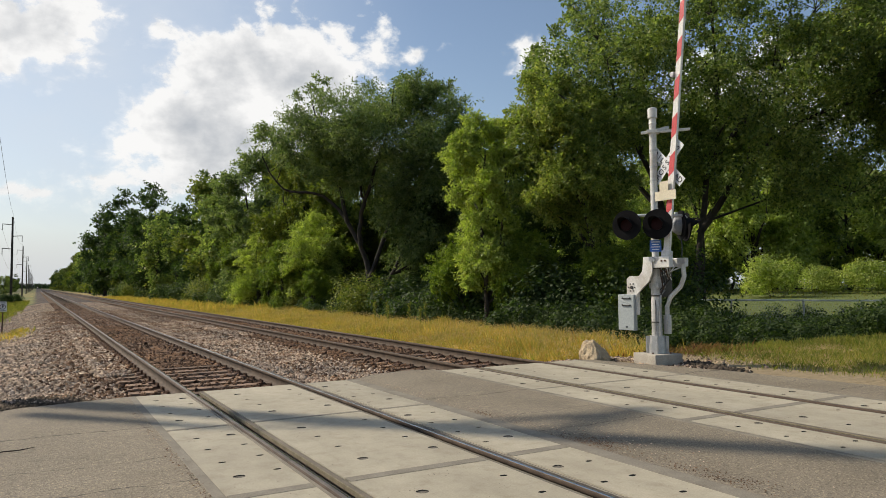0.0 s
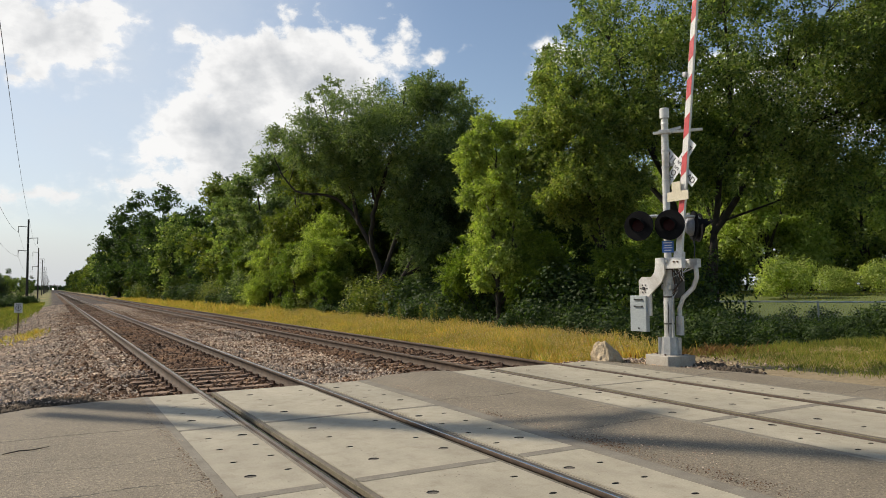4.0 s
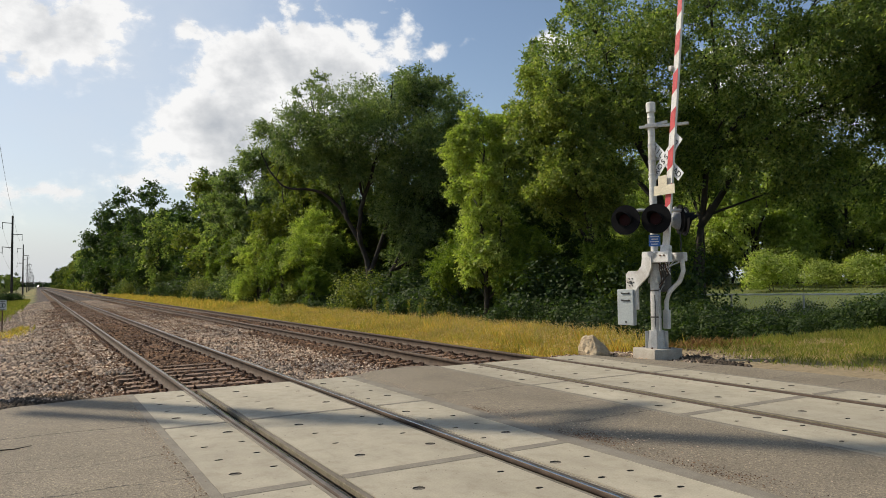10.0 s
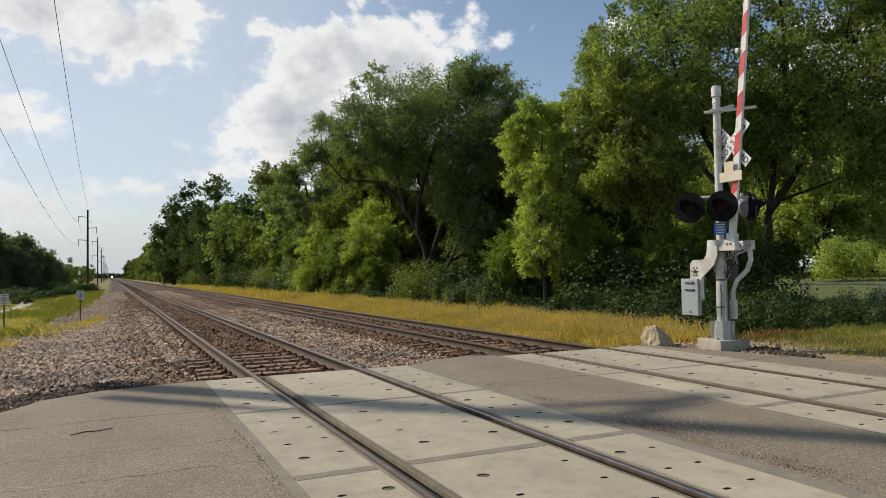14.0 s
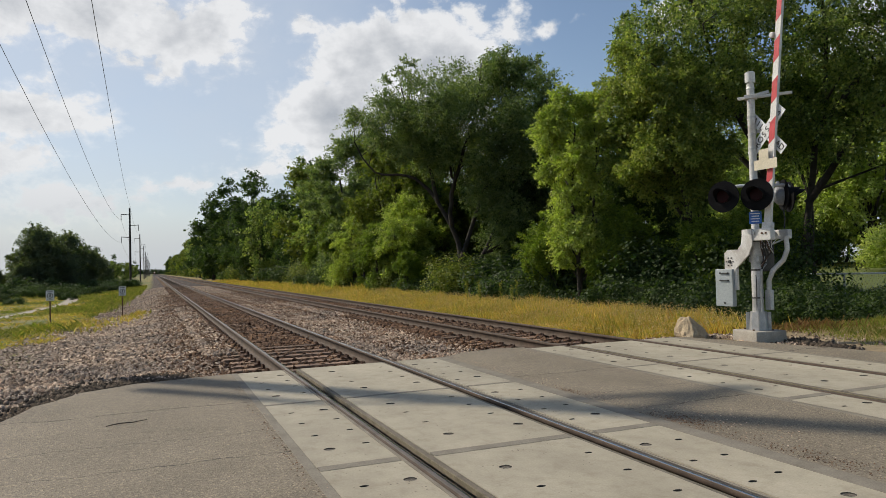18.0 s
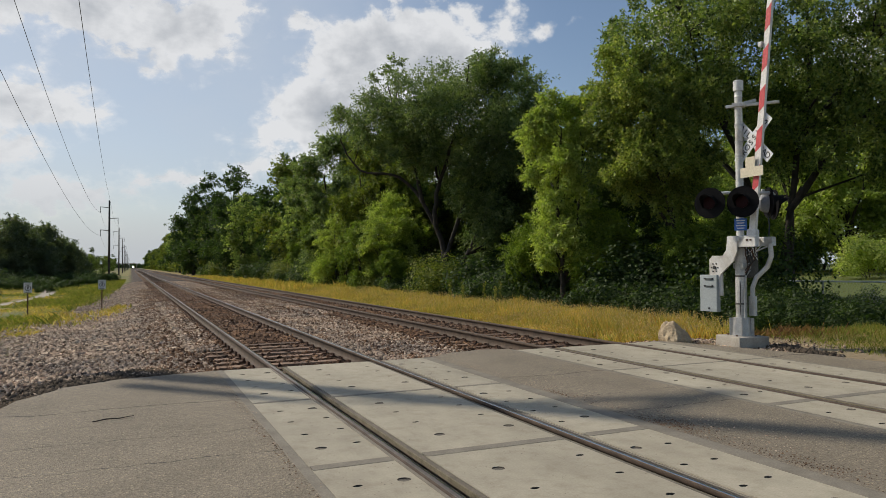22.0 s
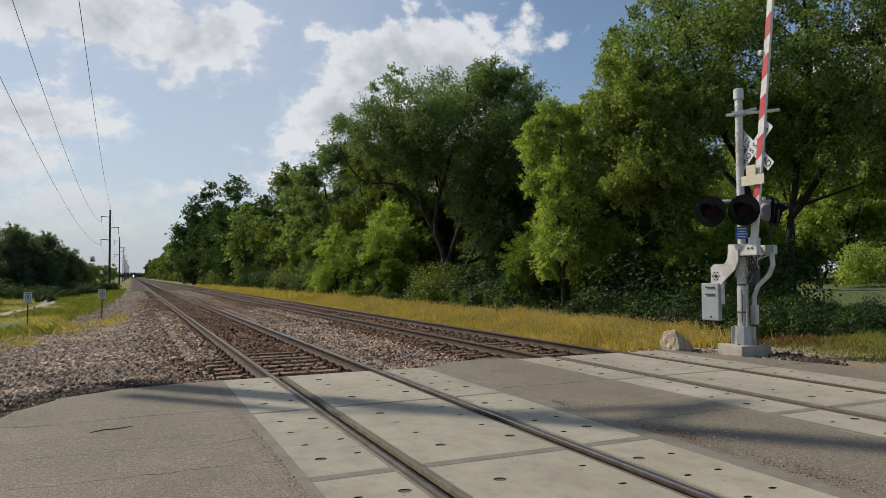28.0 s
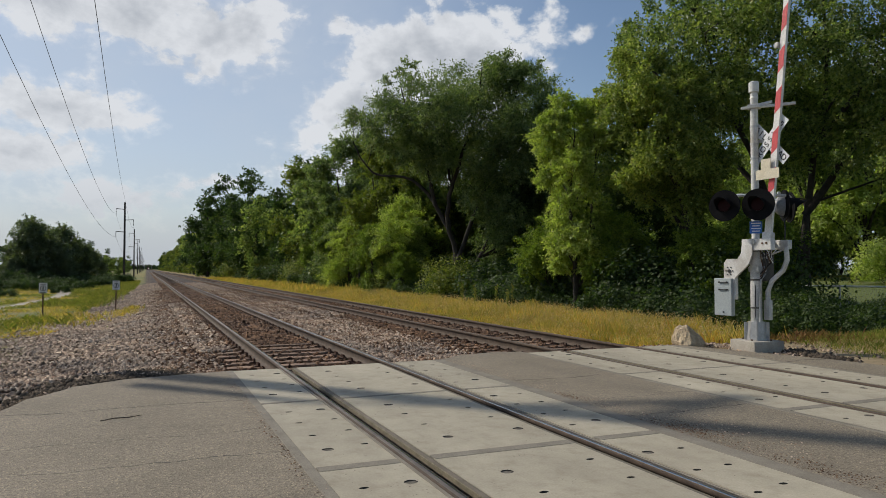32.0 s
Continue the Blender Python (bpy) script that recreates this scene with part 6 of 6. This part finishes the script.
        scaled_copy(sunny if k % 3 else young, -2.5 + far_off * math.sin(az), -9.8 + far_off * math.cos(az), k * 47 % 360, 0.66 + 0.3 * math.sin(k * 2.7), "sunlit bright green shrub at the end of the lawn")

make_woods()


def blades(name, label, rng, xy, height, width, material, lean=0.35):
    """Grass: thin upright triangles, bent a little by two joints."""
    n = len(xy)
    z = ground_z(xy[:, 0], xy[:, 1]) - 0.02
    h = height * rng.uniform(0.45, 1.25, n)
    a = rng.uniform(0, 2 * np.pi, n)
    t = rng.uniform(0, 2 * np.pi, n)
    bend = h * lean * rng.uniform(0.2, 1.0, n)
    w = width * rng.uniform(0.6, 1.3, n)
    dx, dy = np.cos(a) * w, np.sin(a) * w
    bx, by = np.cos(t) * bend, np.sin(t) * bend
    x, y = xy[:, 0], xy[:, 1]
    tall = np.array([noise.noise(Vector((p * 0.9, q * 0.6, 3.0))) + 0.6 * noise.noise(Vector((p * 3.1, q * 2.3, 5.0))) for p, q in xy])
    h = h * np.clip(0.85 + 0.75 * tall, 0.25, 1.6) * np.interp(x, [6.9, 8.0, 12.0, 14.0], [0.45, 0.7, 1.0, 1.15])
    v = np.stack([np.stack([x - dx, y - dy, z], 1), np.stack([x + dx, y + dy, z], 1),
                  np.stack([x + dx * 0.8 + bx * 0.4, y + dy * 0.8 + by * 0.4, z + h * 0.6], 1), np.stack([x - dx * 0.2 + bx, y - dy * 0.2 + by, z + h], 1)], 1).reshape(-1, 3)
    ob = new(name, raw(name, v, np.arange(n)[:, None] * 4 + np.arange(4)[None], material))
    return tagged(ob, label, "grass", kind="stuff")


def make_grass():
    rng = np.random.default_rng(8)
    def field(n, x0, x1, y0, y1, power=1.7):
        y = y0 + (y1 - y0) * rng.uniform(0, 1, n) ** power
        return np.stack([rng.uniform(x0, x1, n), y], 1)
    def clumped(p, keep, scale, seed):
        v = np.array([noise.noise(Vector((a * scale, b * scale, seed))) for a, b in p])
        return p[v > keep]
    gold = np.concatenate([field(190000, 7.1, 13.2, 0.6, 40), field(22000, 7.0, 13.4, 35, 130, 1.3)])
    gold = gold[gold[:, 0] > 7.0 + 1.2 * np.exp(-((gold[:, 1]) / 4.0) ** 2) + 0.35 * np.sin(gold[:, 1] * 1.7)]
    # the dry grass ends along a slanting line behind the signal; greener, shorter grass goes on from there
    gold = gold[gold[:, 1] > 0.9 + 0.94 * (gold[:, 0] - 7.2) + rng.normal(0, 0.8, len(gold))]
    near = gold[:, 1] < 38
    blades("dry_grass", "tall golden dry grass along the track", rng, gold[near], 0.46, 0.0032, M_GOLD, 0.42)
    seeds = gold[near][::7] + rng.normal(0, 0.05, (len(gold[near][::7]), 2))
    tops = np.column_stack([seeds, ground_z(seeds[:, 0], seeds[:, 1]) + np.interp(seeds[:, 0], [7, 9, 13], [0.12, 0.3, 0.42]) * rng.uniform(0.5, 1.5, len(seeds))])
    v, f = leaf_cloud(rng, tops, np.full(len(tops), 0.03), 3, 0.055, 0.007, -0.6)
    tagged(new("seed_heads", raw("seed_heads", v, f, M_SEED)), "pale feathery seed heads over the dry grass", "grass", kind="stuff")
    blades("dry_grass", "tall golden dry grass along the track", rng, gold[~near], 0.6, 0.02, M_GOLD, 0.5)
    green = np.concatenate([field(90000, 7.4, 16.5, -7.0, 8, 1.0), field(18000, 8.5, 14, 6, 45)])
    ex = np.interp(green[:, 1], [-6.6, -5.2, -3.6, -2.2, -1.0, 0.1], [8.9, 8.1, 7.8, 7.5, 7.9, 8.2])
    green = green[green[:, 0] > ex + 0.35 + rng.exponential(0.7, len(green))]
    green = green[np.hypot(green[:, 0] - 7.2, green[:, 1] + 0.5) > 0.9]
    blades("green_grass", "uneven green verge grass with dry tips", rng, green, 0.15, 0.0034, M_GREENG, 0.5)
    brown = rng.normal((9.6, 0.6), (0.7, 0.5), (800, 2))
    blades("dry_grass", "reddish-brown dead weeds behind the signal", rng, brown[brown[:, 0] > 8.2], 0.24, 0.004, M_DEAD, 0.7)
    left = np.concatenate([clumped(field(70000, -22, -4.9, 11, 85, 1.4), -0.16, 0.35, 2.0)])
    left = left[np.abs(left[:, 0] + 10.4 + 1.6 * np.sin(left[:, 1] * 0.09)) > 0.65]
    half = np.array([noise.noise(Vector((a * 0.2, b * 0.2, 7.0))) for a, b in left]) > 0.0
    blades("dry_grass", "patchy yellow grass beyond the gravel verge", rng, left[half], 0.34, 0.011, M_GOLD, 0.7)
    blades("green_grass", "patchy green grass beyond the gravel verge", rng, left[~half], 0.5, 0.013, M_GREENG, 0.7)
    fence = field(16000, -6.6, -3.4, 30, 110, 1.0)
    fence = fence[fence[:, 0] < -5.0 + 2.0 * np.clip((fence[:, 1] - 18) / 72, 0, 1) + rng.normal(0, 0.25, len(fence))]
    blades("green_grass", "rough weeds below the power poles", rng, fence, 0.55, 0.02, M_GREENG, 0.6)
    tuft = np.concatenate([rng.normal((-3.15, 22.5), (0.25, 1.4), (500, 2)), rng.normal((-5.0, 19.0), (0.8, 2.0), (1200, 2))])
    blades("dry_grass", "thin tuft of dry weeds in the gravel", rng, tuft, 0.45, 0.014, M_GOLD)
    lawn = np.concatenate([field(20000, 24, 60, -6, 45, 1.0)])
    blades("lawn_grass", "sunlit mown lawn behind the trees", rng, lawn, 0.08, 0.03, M_GREENG)


make_grass()


def make_weed(x, y, h, seed):
    """A tall seed spike standing over the grass."""
    rng = np.random.default_rng(seed)
    w = empty("tall_weed", pose(x, y, float(ground_z(x, y))))
    tagged(w, "tall pale green weed spike above dry grass", "weed", "weeds by the track")
    tube("stalk", [(0, 0, -0.05), (0.02, 0.01, h * 0.5), (0.0, 0.03, h)], [0.014, 0.011, 0.006], M_GREENG, w, 5)
    c = np.stack([rng.normal(0, 0.02, 10), rng.normal(0, 0.02, 10), np.linspace(h * 0.55, h, 10)], 1)
    v, f = leaf_cloud(rng, c, np.full(10, 0.07), 14, 0.06, 0.016, -0.3)
    tagged(part_of("seed_head", raw("seed_head", v, f, M_GREENG), w), kind="stuff")


for k, (x, y) in enumerate(((10.6, 19.0), (10.8, 18.2), (10.4, 17.2), (10.9, 16.3), (11.2, 20.4), (10.7, 14.9), (11.3, 15.6))):
    make_weed(x, y, 1.15 + 0.12 * math.sin(k * 2.3), 60 + k)


# ---------------------------------------------------------------- poles, wires, signs
POLE_X, POLE_Y = -5.75, 112.0
ARMS = ((-1, 10.9), (1, 9.2), (-1, 7.3))


def make_pole(x, y, h=12.6):
    p = empty("utility_pole", pose(x, y, float(ground_z(x, y))))
    tagged(p, "tall dark wooden power pole with three side arms", "utility pole", "power poles along the line")
    part("shaft", cyl(0.19, h + 0.5, (0, 0, h / 2 - 0.25), seg=12, r2=0.12), M_POLE, p)
    for s, z in ARMS:
        arm = part("arm", box((1.25, 0.10, 0.10), (s * 0.68, 0, z + 0.6), (0, -s * 4, 0), 0.01), M_POLE, p)
        bm = cyl(0.035, 0.95, (s * 1.25, 0, z + 0.15), seg=8)
        for k in range(5):
            add_cyl(bm, 0.06, 0.05, (s * 1.25, 0, z + 0.45 - 0.16 * k), seg=10)
        part("insulator", bm, M_BLACK, arm)
    return p


def make_wires():
    first = make_pole(POLE_X, POLE_Y)
    ys = [POLE_Y]
    for k in range(1, 9):
        y = POLE_Y + 82 * k
        copy_thing(first, pose(POLE_X + 0.2 * math.sin(k), y, float(ground_z(POLE_X, y))))
        ys.append(y)
    y_back = -42.0
    make_pole(-5.6, y_back, 21.0)
    spans = [(y_back, POLE_Y, 2.3)] + [(a, b, 1.6) for a, b in zip(ys, ys[1:5])]
    for s, z, bx, bz, low in ((-1, 10.9, -5.7, 17.3, 4.3), (-1, 7.3, -8.0, 20.6, 5.0), (0, 13.4, -3.25, 12.5, 2.3)):
        for y0, y1, sag in spans:
            x1 = POLE_X + s * 1.25
            x0 = bx if y0 == y_back else x1
            z0 = bz if y0 == y_back else z - 0.9
            sag = low if y0 == y_back else sag
            pts = []
            for k in range(25):
                f = k / 24
                pts.append((x0 + (x1 - x0) * f, y0 + (y1 - y0) * f, z0 + (z - 0.9 - z0) * f - 4 * sag * f * (1 - f)))
            tagged(tube("power_line", pts, 0.012, M_WIRE, None, 5), "thin dark overhead power cable", "cable", "overhead cables")


make_wires()


def make_notice(x, y, h, turn):
    p = empty("notice_sign", pose(x, y, float(ground_z(x, y)), 0, 0, turn))
    tagged(p, "small white warning sign with a dark pictogram on a thin post", "sign", "signs beside the track")
    part("post", box((0.05, 0.04, h + 0.3), (0, 0, h / 2 - 0.15), bevel=0.005), M_PLATE, p)
    board = part("board", box((0.30, 0.012, 0.42), (0, -0.03, h - 0.20), bevel=0.004), M_SIGN, p)
    ring = bmesh.new()
    n = 24
    for k in range(n):
        a, b = 2 * math.pi * k / n, 2 * math.pi * (k + 1) / n
        ring.faces.new([ring.verts.new((r * math.cos(t), -0.039, h - 0.21 + r * math.sin(t))) for r, t in ((0.088, a), (0.112, a), (0.112, b), (0.088, b))])
    part("ring", ring, M_INK, board)
    bm = box((0.05, 0.004, 0.10), (0, -0.039, h - 0.215), (0, 12, 0))
    add_box(bm, (0.035, 0.004, 0.035), (0.007, -0.039, h - 0.15))
    part("pictogram", bm, M_INK, board)
    part("text_bar", box((0.2, 0.004, 0.025), (0, -0.039, h - 0.045)), M_INK, board)
    part("text_bar", box((0.22, 0.004, 0.022), (0, -0.039, h - 0.375)), M_INK, board)


make_notice(-3.75, 25.2, 1.35, 4)
make_notice(-6.35, 22.8, 1.35, 8)

# thick old pole among the trees
old = part("old_pole", cyl(0.28, 9.4, (0, 0, 4.4), seg=12, r2=0.25), M_POLE)
old.matrix_basis = pose(-16.6, 110, float(ground_z(-16.6, 110)))
tagged(old, "thick dark wooden pole standing among trees", "pole")


def make_fence():
    """Chain-link fence with a pale top rail behind the shrubs."""
    f = empty("chain_link_fence", pose(0, 0, 0))
    tagged(f, "grey chain-link fence with pale top rail behind shrubs", "fence")
    a, b = Vector((17.6, 15.6, 0)), Vector((30.5, -4.0, 0))
    n = 9
    z0 = float(ground_z(24, 5))
    for k in range(n + 1):
        p = a.lerp(b, k / n)
        part("post", cyl(0.035, 1.6, (p.x, p.y, z0 + 0.65), seg=10), M_GALV, f)
    top = z0 + 1.42
    tube("top_rail", [(a.x, a.y, top), ((a.x + b.x) / 2, (a.y + b.y) / 2, top - 0.01), (b.x, b.y, top)], 0.035, M_SUNRAIL, f, 8)
    # woven wire, too fine to pick apart
    vs, fs = [], []
    d = (b - a).normalized()
    for k in range(int((b - a).length / 0.11)):
        for s in (-1, 1):
            p = a + d * (0.11 * k + 0.7)
            q = p + d * (s * 0.7)
            o = len(vs)
            vs += [(p.x, p.y, z0 + 0.02), (p.x + d.x * 0.008, p.y + d.y * 0.008, z0 + 0.02), (q.x + d.x * 0.008, q.y + d.y * 0.008, top), (q.x, q.y, top)]
            fs.append((o, o + 1, o + 2, o + 3))
    tagged(part_of("wire_mesh", raw("wire_mesh", vs, fs, M_GALV), f), kind="stuff")


make_fence()


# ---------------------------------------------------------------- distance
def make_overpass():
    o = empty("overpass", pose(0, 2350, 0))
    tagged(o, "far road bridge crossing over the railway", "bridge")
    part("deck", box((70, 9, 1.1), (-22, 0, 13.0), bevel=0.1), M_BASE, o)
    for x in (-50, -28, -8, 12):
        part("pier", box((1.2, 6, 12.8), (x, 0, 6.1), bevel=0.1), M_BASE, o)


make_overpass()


def make_far_woods():
    rng = np.random.default_rng(91)
    n = 420
    x = np.concatenate([rng.uniform(-1500, 1500, n), rng.uniform(-90, 90, 60)])
    y = np.concatenate([rng.uniform(2500, 2900, n), rng.uniform(2420, 2500, 60)])
    c = np.stack([x, y, rng.uniform(2, 9, n + 60)], 1)
    v, f = leaf_cloud(rng, c, rng.uniform(7, 13, n + 60), 60, 5.0, 2.0)
    v[:, 2] = np.maximum(v[:, 2], -0.5)
    tagged(new("far_woods", raw("far_woods", v, f, M_LEAFD)), "dark line of distant woods on the horizon", "woods", kind="stuff")


make_far_woods()
M_TRAIN = grainy("locomotive_paint", (0.10, 0.04, 0.03), (0.2, 0.08, 0.05), 0.5, 5, 0.5)
M_HEAD = plain("headlight", (1.0, 0.97, 0.9), 0.3, 0.0, 70.0)


def make_train():
    t = empty("locomotive", pose(0, 1750, 0))
    tagged(t, "distant oncoming train with bright headlights", "train")
    part("body", box((3.0, 18, 2.6), (0, 9.5, 2.4), bevel=0.15), M_TRAIN, t)
    part("nose", box((2.6, 2.2, 1.9), (0, -0.4, 2.0), bevel=0.25), M_TRAIN, t)
    part("cab", box((3.1, 2.6, 1.5), (0, 1.8, 3.9), bevel=0.15), M_TRAIN, t)
    part("windshield", box((2.4, 0.05, 0.6), (0, 0.48, 4.1), bevel=0.02), M_BLACK, t)
    part("pilot", box((2.9, 0.5, 0.8), (0, -1.6, 0.6), bevel=0.1), M_BLACK, t)
    for k in range(1, 6):
        part("wagon", box((3.0, 17, 3.6), (0, 9.5 + 19 * k, 2.6), bevel=0.15), M_TRAIN, t)
    for x in (-0.45, 0.45):
        part("headlight", cyl(0.42, 0.12, (x, -1.60, 2.75), (90, 0, 0), 16), M_HEAD, t, "glaring white headlight")
    for x in (-0.95, 0.95):
        part("ditch_light", cyl(0.16, 0.12, (x, -1.9, 1.35), (90, 0, 0), 12), M_HEAD, t, "bright ditch light")
    return t


train = make_train()


def make_debris():
    """Twig on the asphalt and crumbled patches along the panel edges."""
    t = tube("twig", [(-2.86, -2.80, 0.012), (-2.75, -2.74, 0.016), (-2.64, -2.73, 0.012), (-2.52, -2.67, 0.014)], [0.004, 0.006, 0.005, 0.003], M_BARK, None, 6)
    tagged(t, "short dark twig lying on the asphalt", "twig")
    rng = np.random.default_rng(77)
    xy = np.concatenate([rng.normal((1.75, -3.6), (0.10, 0.5), (260, 2)), rng.normal((1.95, -5.2), (0.2, 0.7), (320, 2)), rng.normal((1.72, -1.6), (0.06, 0.6), (120, 2)), rng.normal((-1.55, -3.6), (0.05, 1.6), (140, 2))])
    xy = xy[(xy[:, 0] > 1.6) | (xy[:, 0] < -1.44)]
    base = np.array([(1, 0, 0), (0, 1, 0), (-1, 0, 0), (0, -1, 0), (0, 0, 0.8)], float)
    tri = np.array([(0, 1, 4), (1, 2, 4), (2, 3, 4), (3, 0, 4)])
    broken = np.concatenate([rng.normal((1.72, -5.0), (0.10, 0.22), (380, 2)), rng.normal((1.72, -6.3), (0.09, 0.35), (260, 2)), rng.normal((1.66, -3.3), (0.04, 0.12), (90, 2)), rng.normal((-1.54, -4.0), (0.03, 1.4), (160, 2))])
    broken = broken[(broken[:, 0] > 1.6) | (broken[:, 0] < -1.5)]
    for name, label, at, lo, hi, mat in (("asphalt_crumbs", "loose pale grit along the crumbling asphalt edge", xy, 0.003, 0.010, M_STONE), ("asphalt_crumbs", "dark broken asphalt crumbs beside the panels", broken, 0.003, 0.009, M_CRIB)):
        n = len(at)
        v = (base[None] + rng.normal(0, 0.2, (n, 5, 3))) * rng.uniform(lo, hi, (n, 1, 1))
        v[..., 2] = np.maximum(v[..., 2], 0) + 0.001
        v[..., 0] += at[:, :1]
        v[..., 1] += at[:, 1:]
        f = (tri[None] + (np.arange(n) * 5)[:, None, None]).reshape(-1, 3)
        tagged(new(name, raw(name, v.reshape(-1, 3), f, mat)), label, "grit", kind="stuff")


make_debris()


def make_shadow_pole():
    """An unseen pole added beside the road to cast long soft shadows over the crossing."""
    p = empty("utility_pole", pose(-8.9, 7.5, 0))
    tagged(p, "unseen stand-in pole with arms, added to cast the road shadows", "utility pole")
    part("shaft", cyl(0.29, 19.5, (0, 0, 9.0), seg=14, r2=0.21), M_POLE, p)
    part("arm", box((1.9, 0.18, 0.2), (0.95, 0.28, 13.4), (0, 0, 17), 0.01), M_POLE, p)
    tube("brace", [(0.1, 0.03, 12.4), (1.3, 0.4, 13.3)], 0.1, M_POLE, p, 8)
    tube("side_arm", [(0, 0, 12.3), (-1.7, 1.0, 12.35)], 0.05, M_POLE, p, 8)
    # invented hanging piece, there only for the second, shorter shadow band
    part("hanging_switch", cyl(0.17, 2.0, (-1.7, 1.0, 11.3), seg=12, r2=0.11), M_DARKG, p)


make_shadow_pole()


def motions():
    """What moves: the clouds drift, the far train comes nearer."""
    walk(cloud_layer, [(0.0, pose(0, 0, 0)), (16.0, pose(0, 0, 0, 0, 0, -3.2)), (32.0, pose(0, 0, 0, 0, 0, -6.5))])
    walk(train, [(0.0, pose(0, 1750, 0)), (16.0, pose(0, 1520, 0)), (32.0, pose(0, 1290, 0))])


motions()
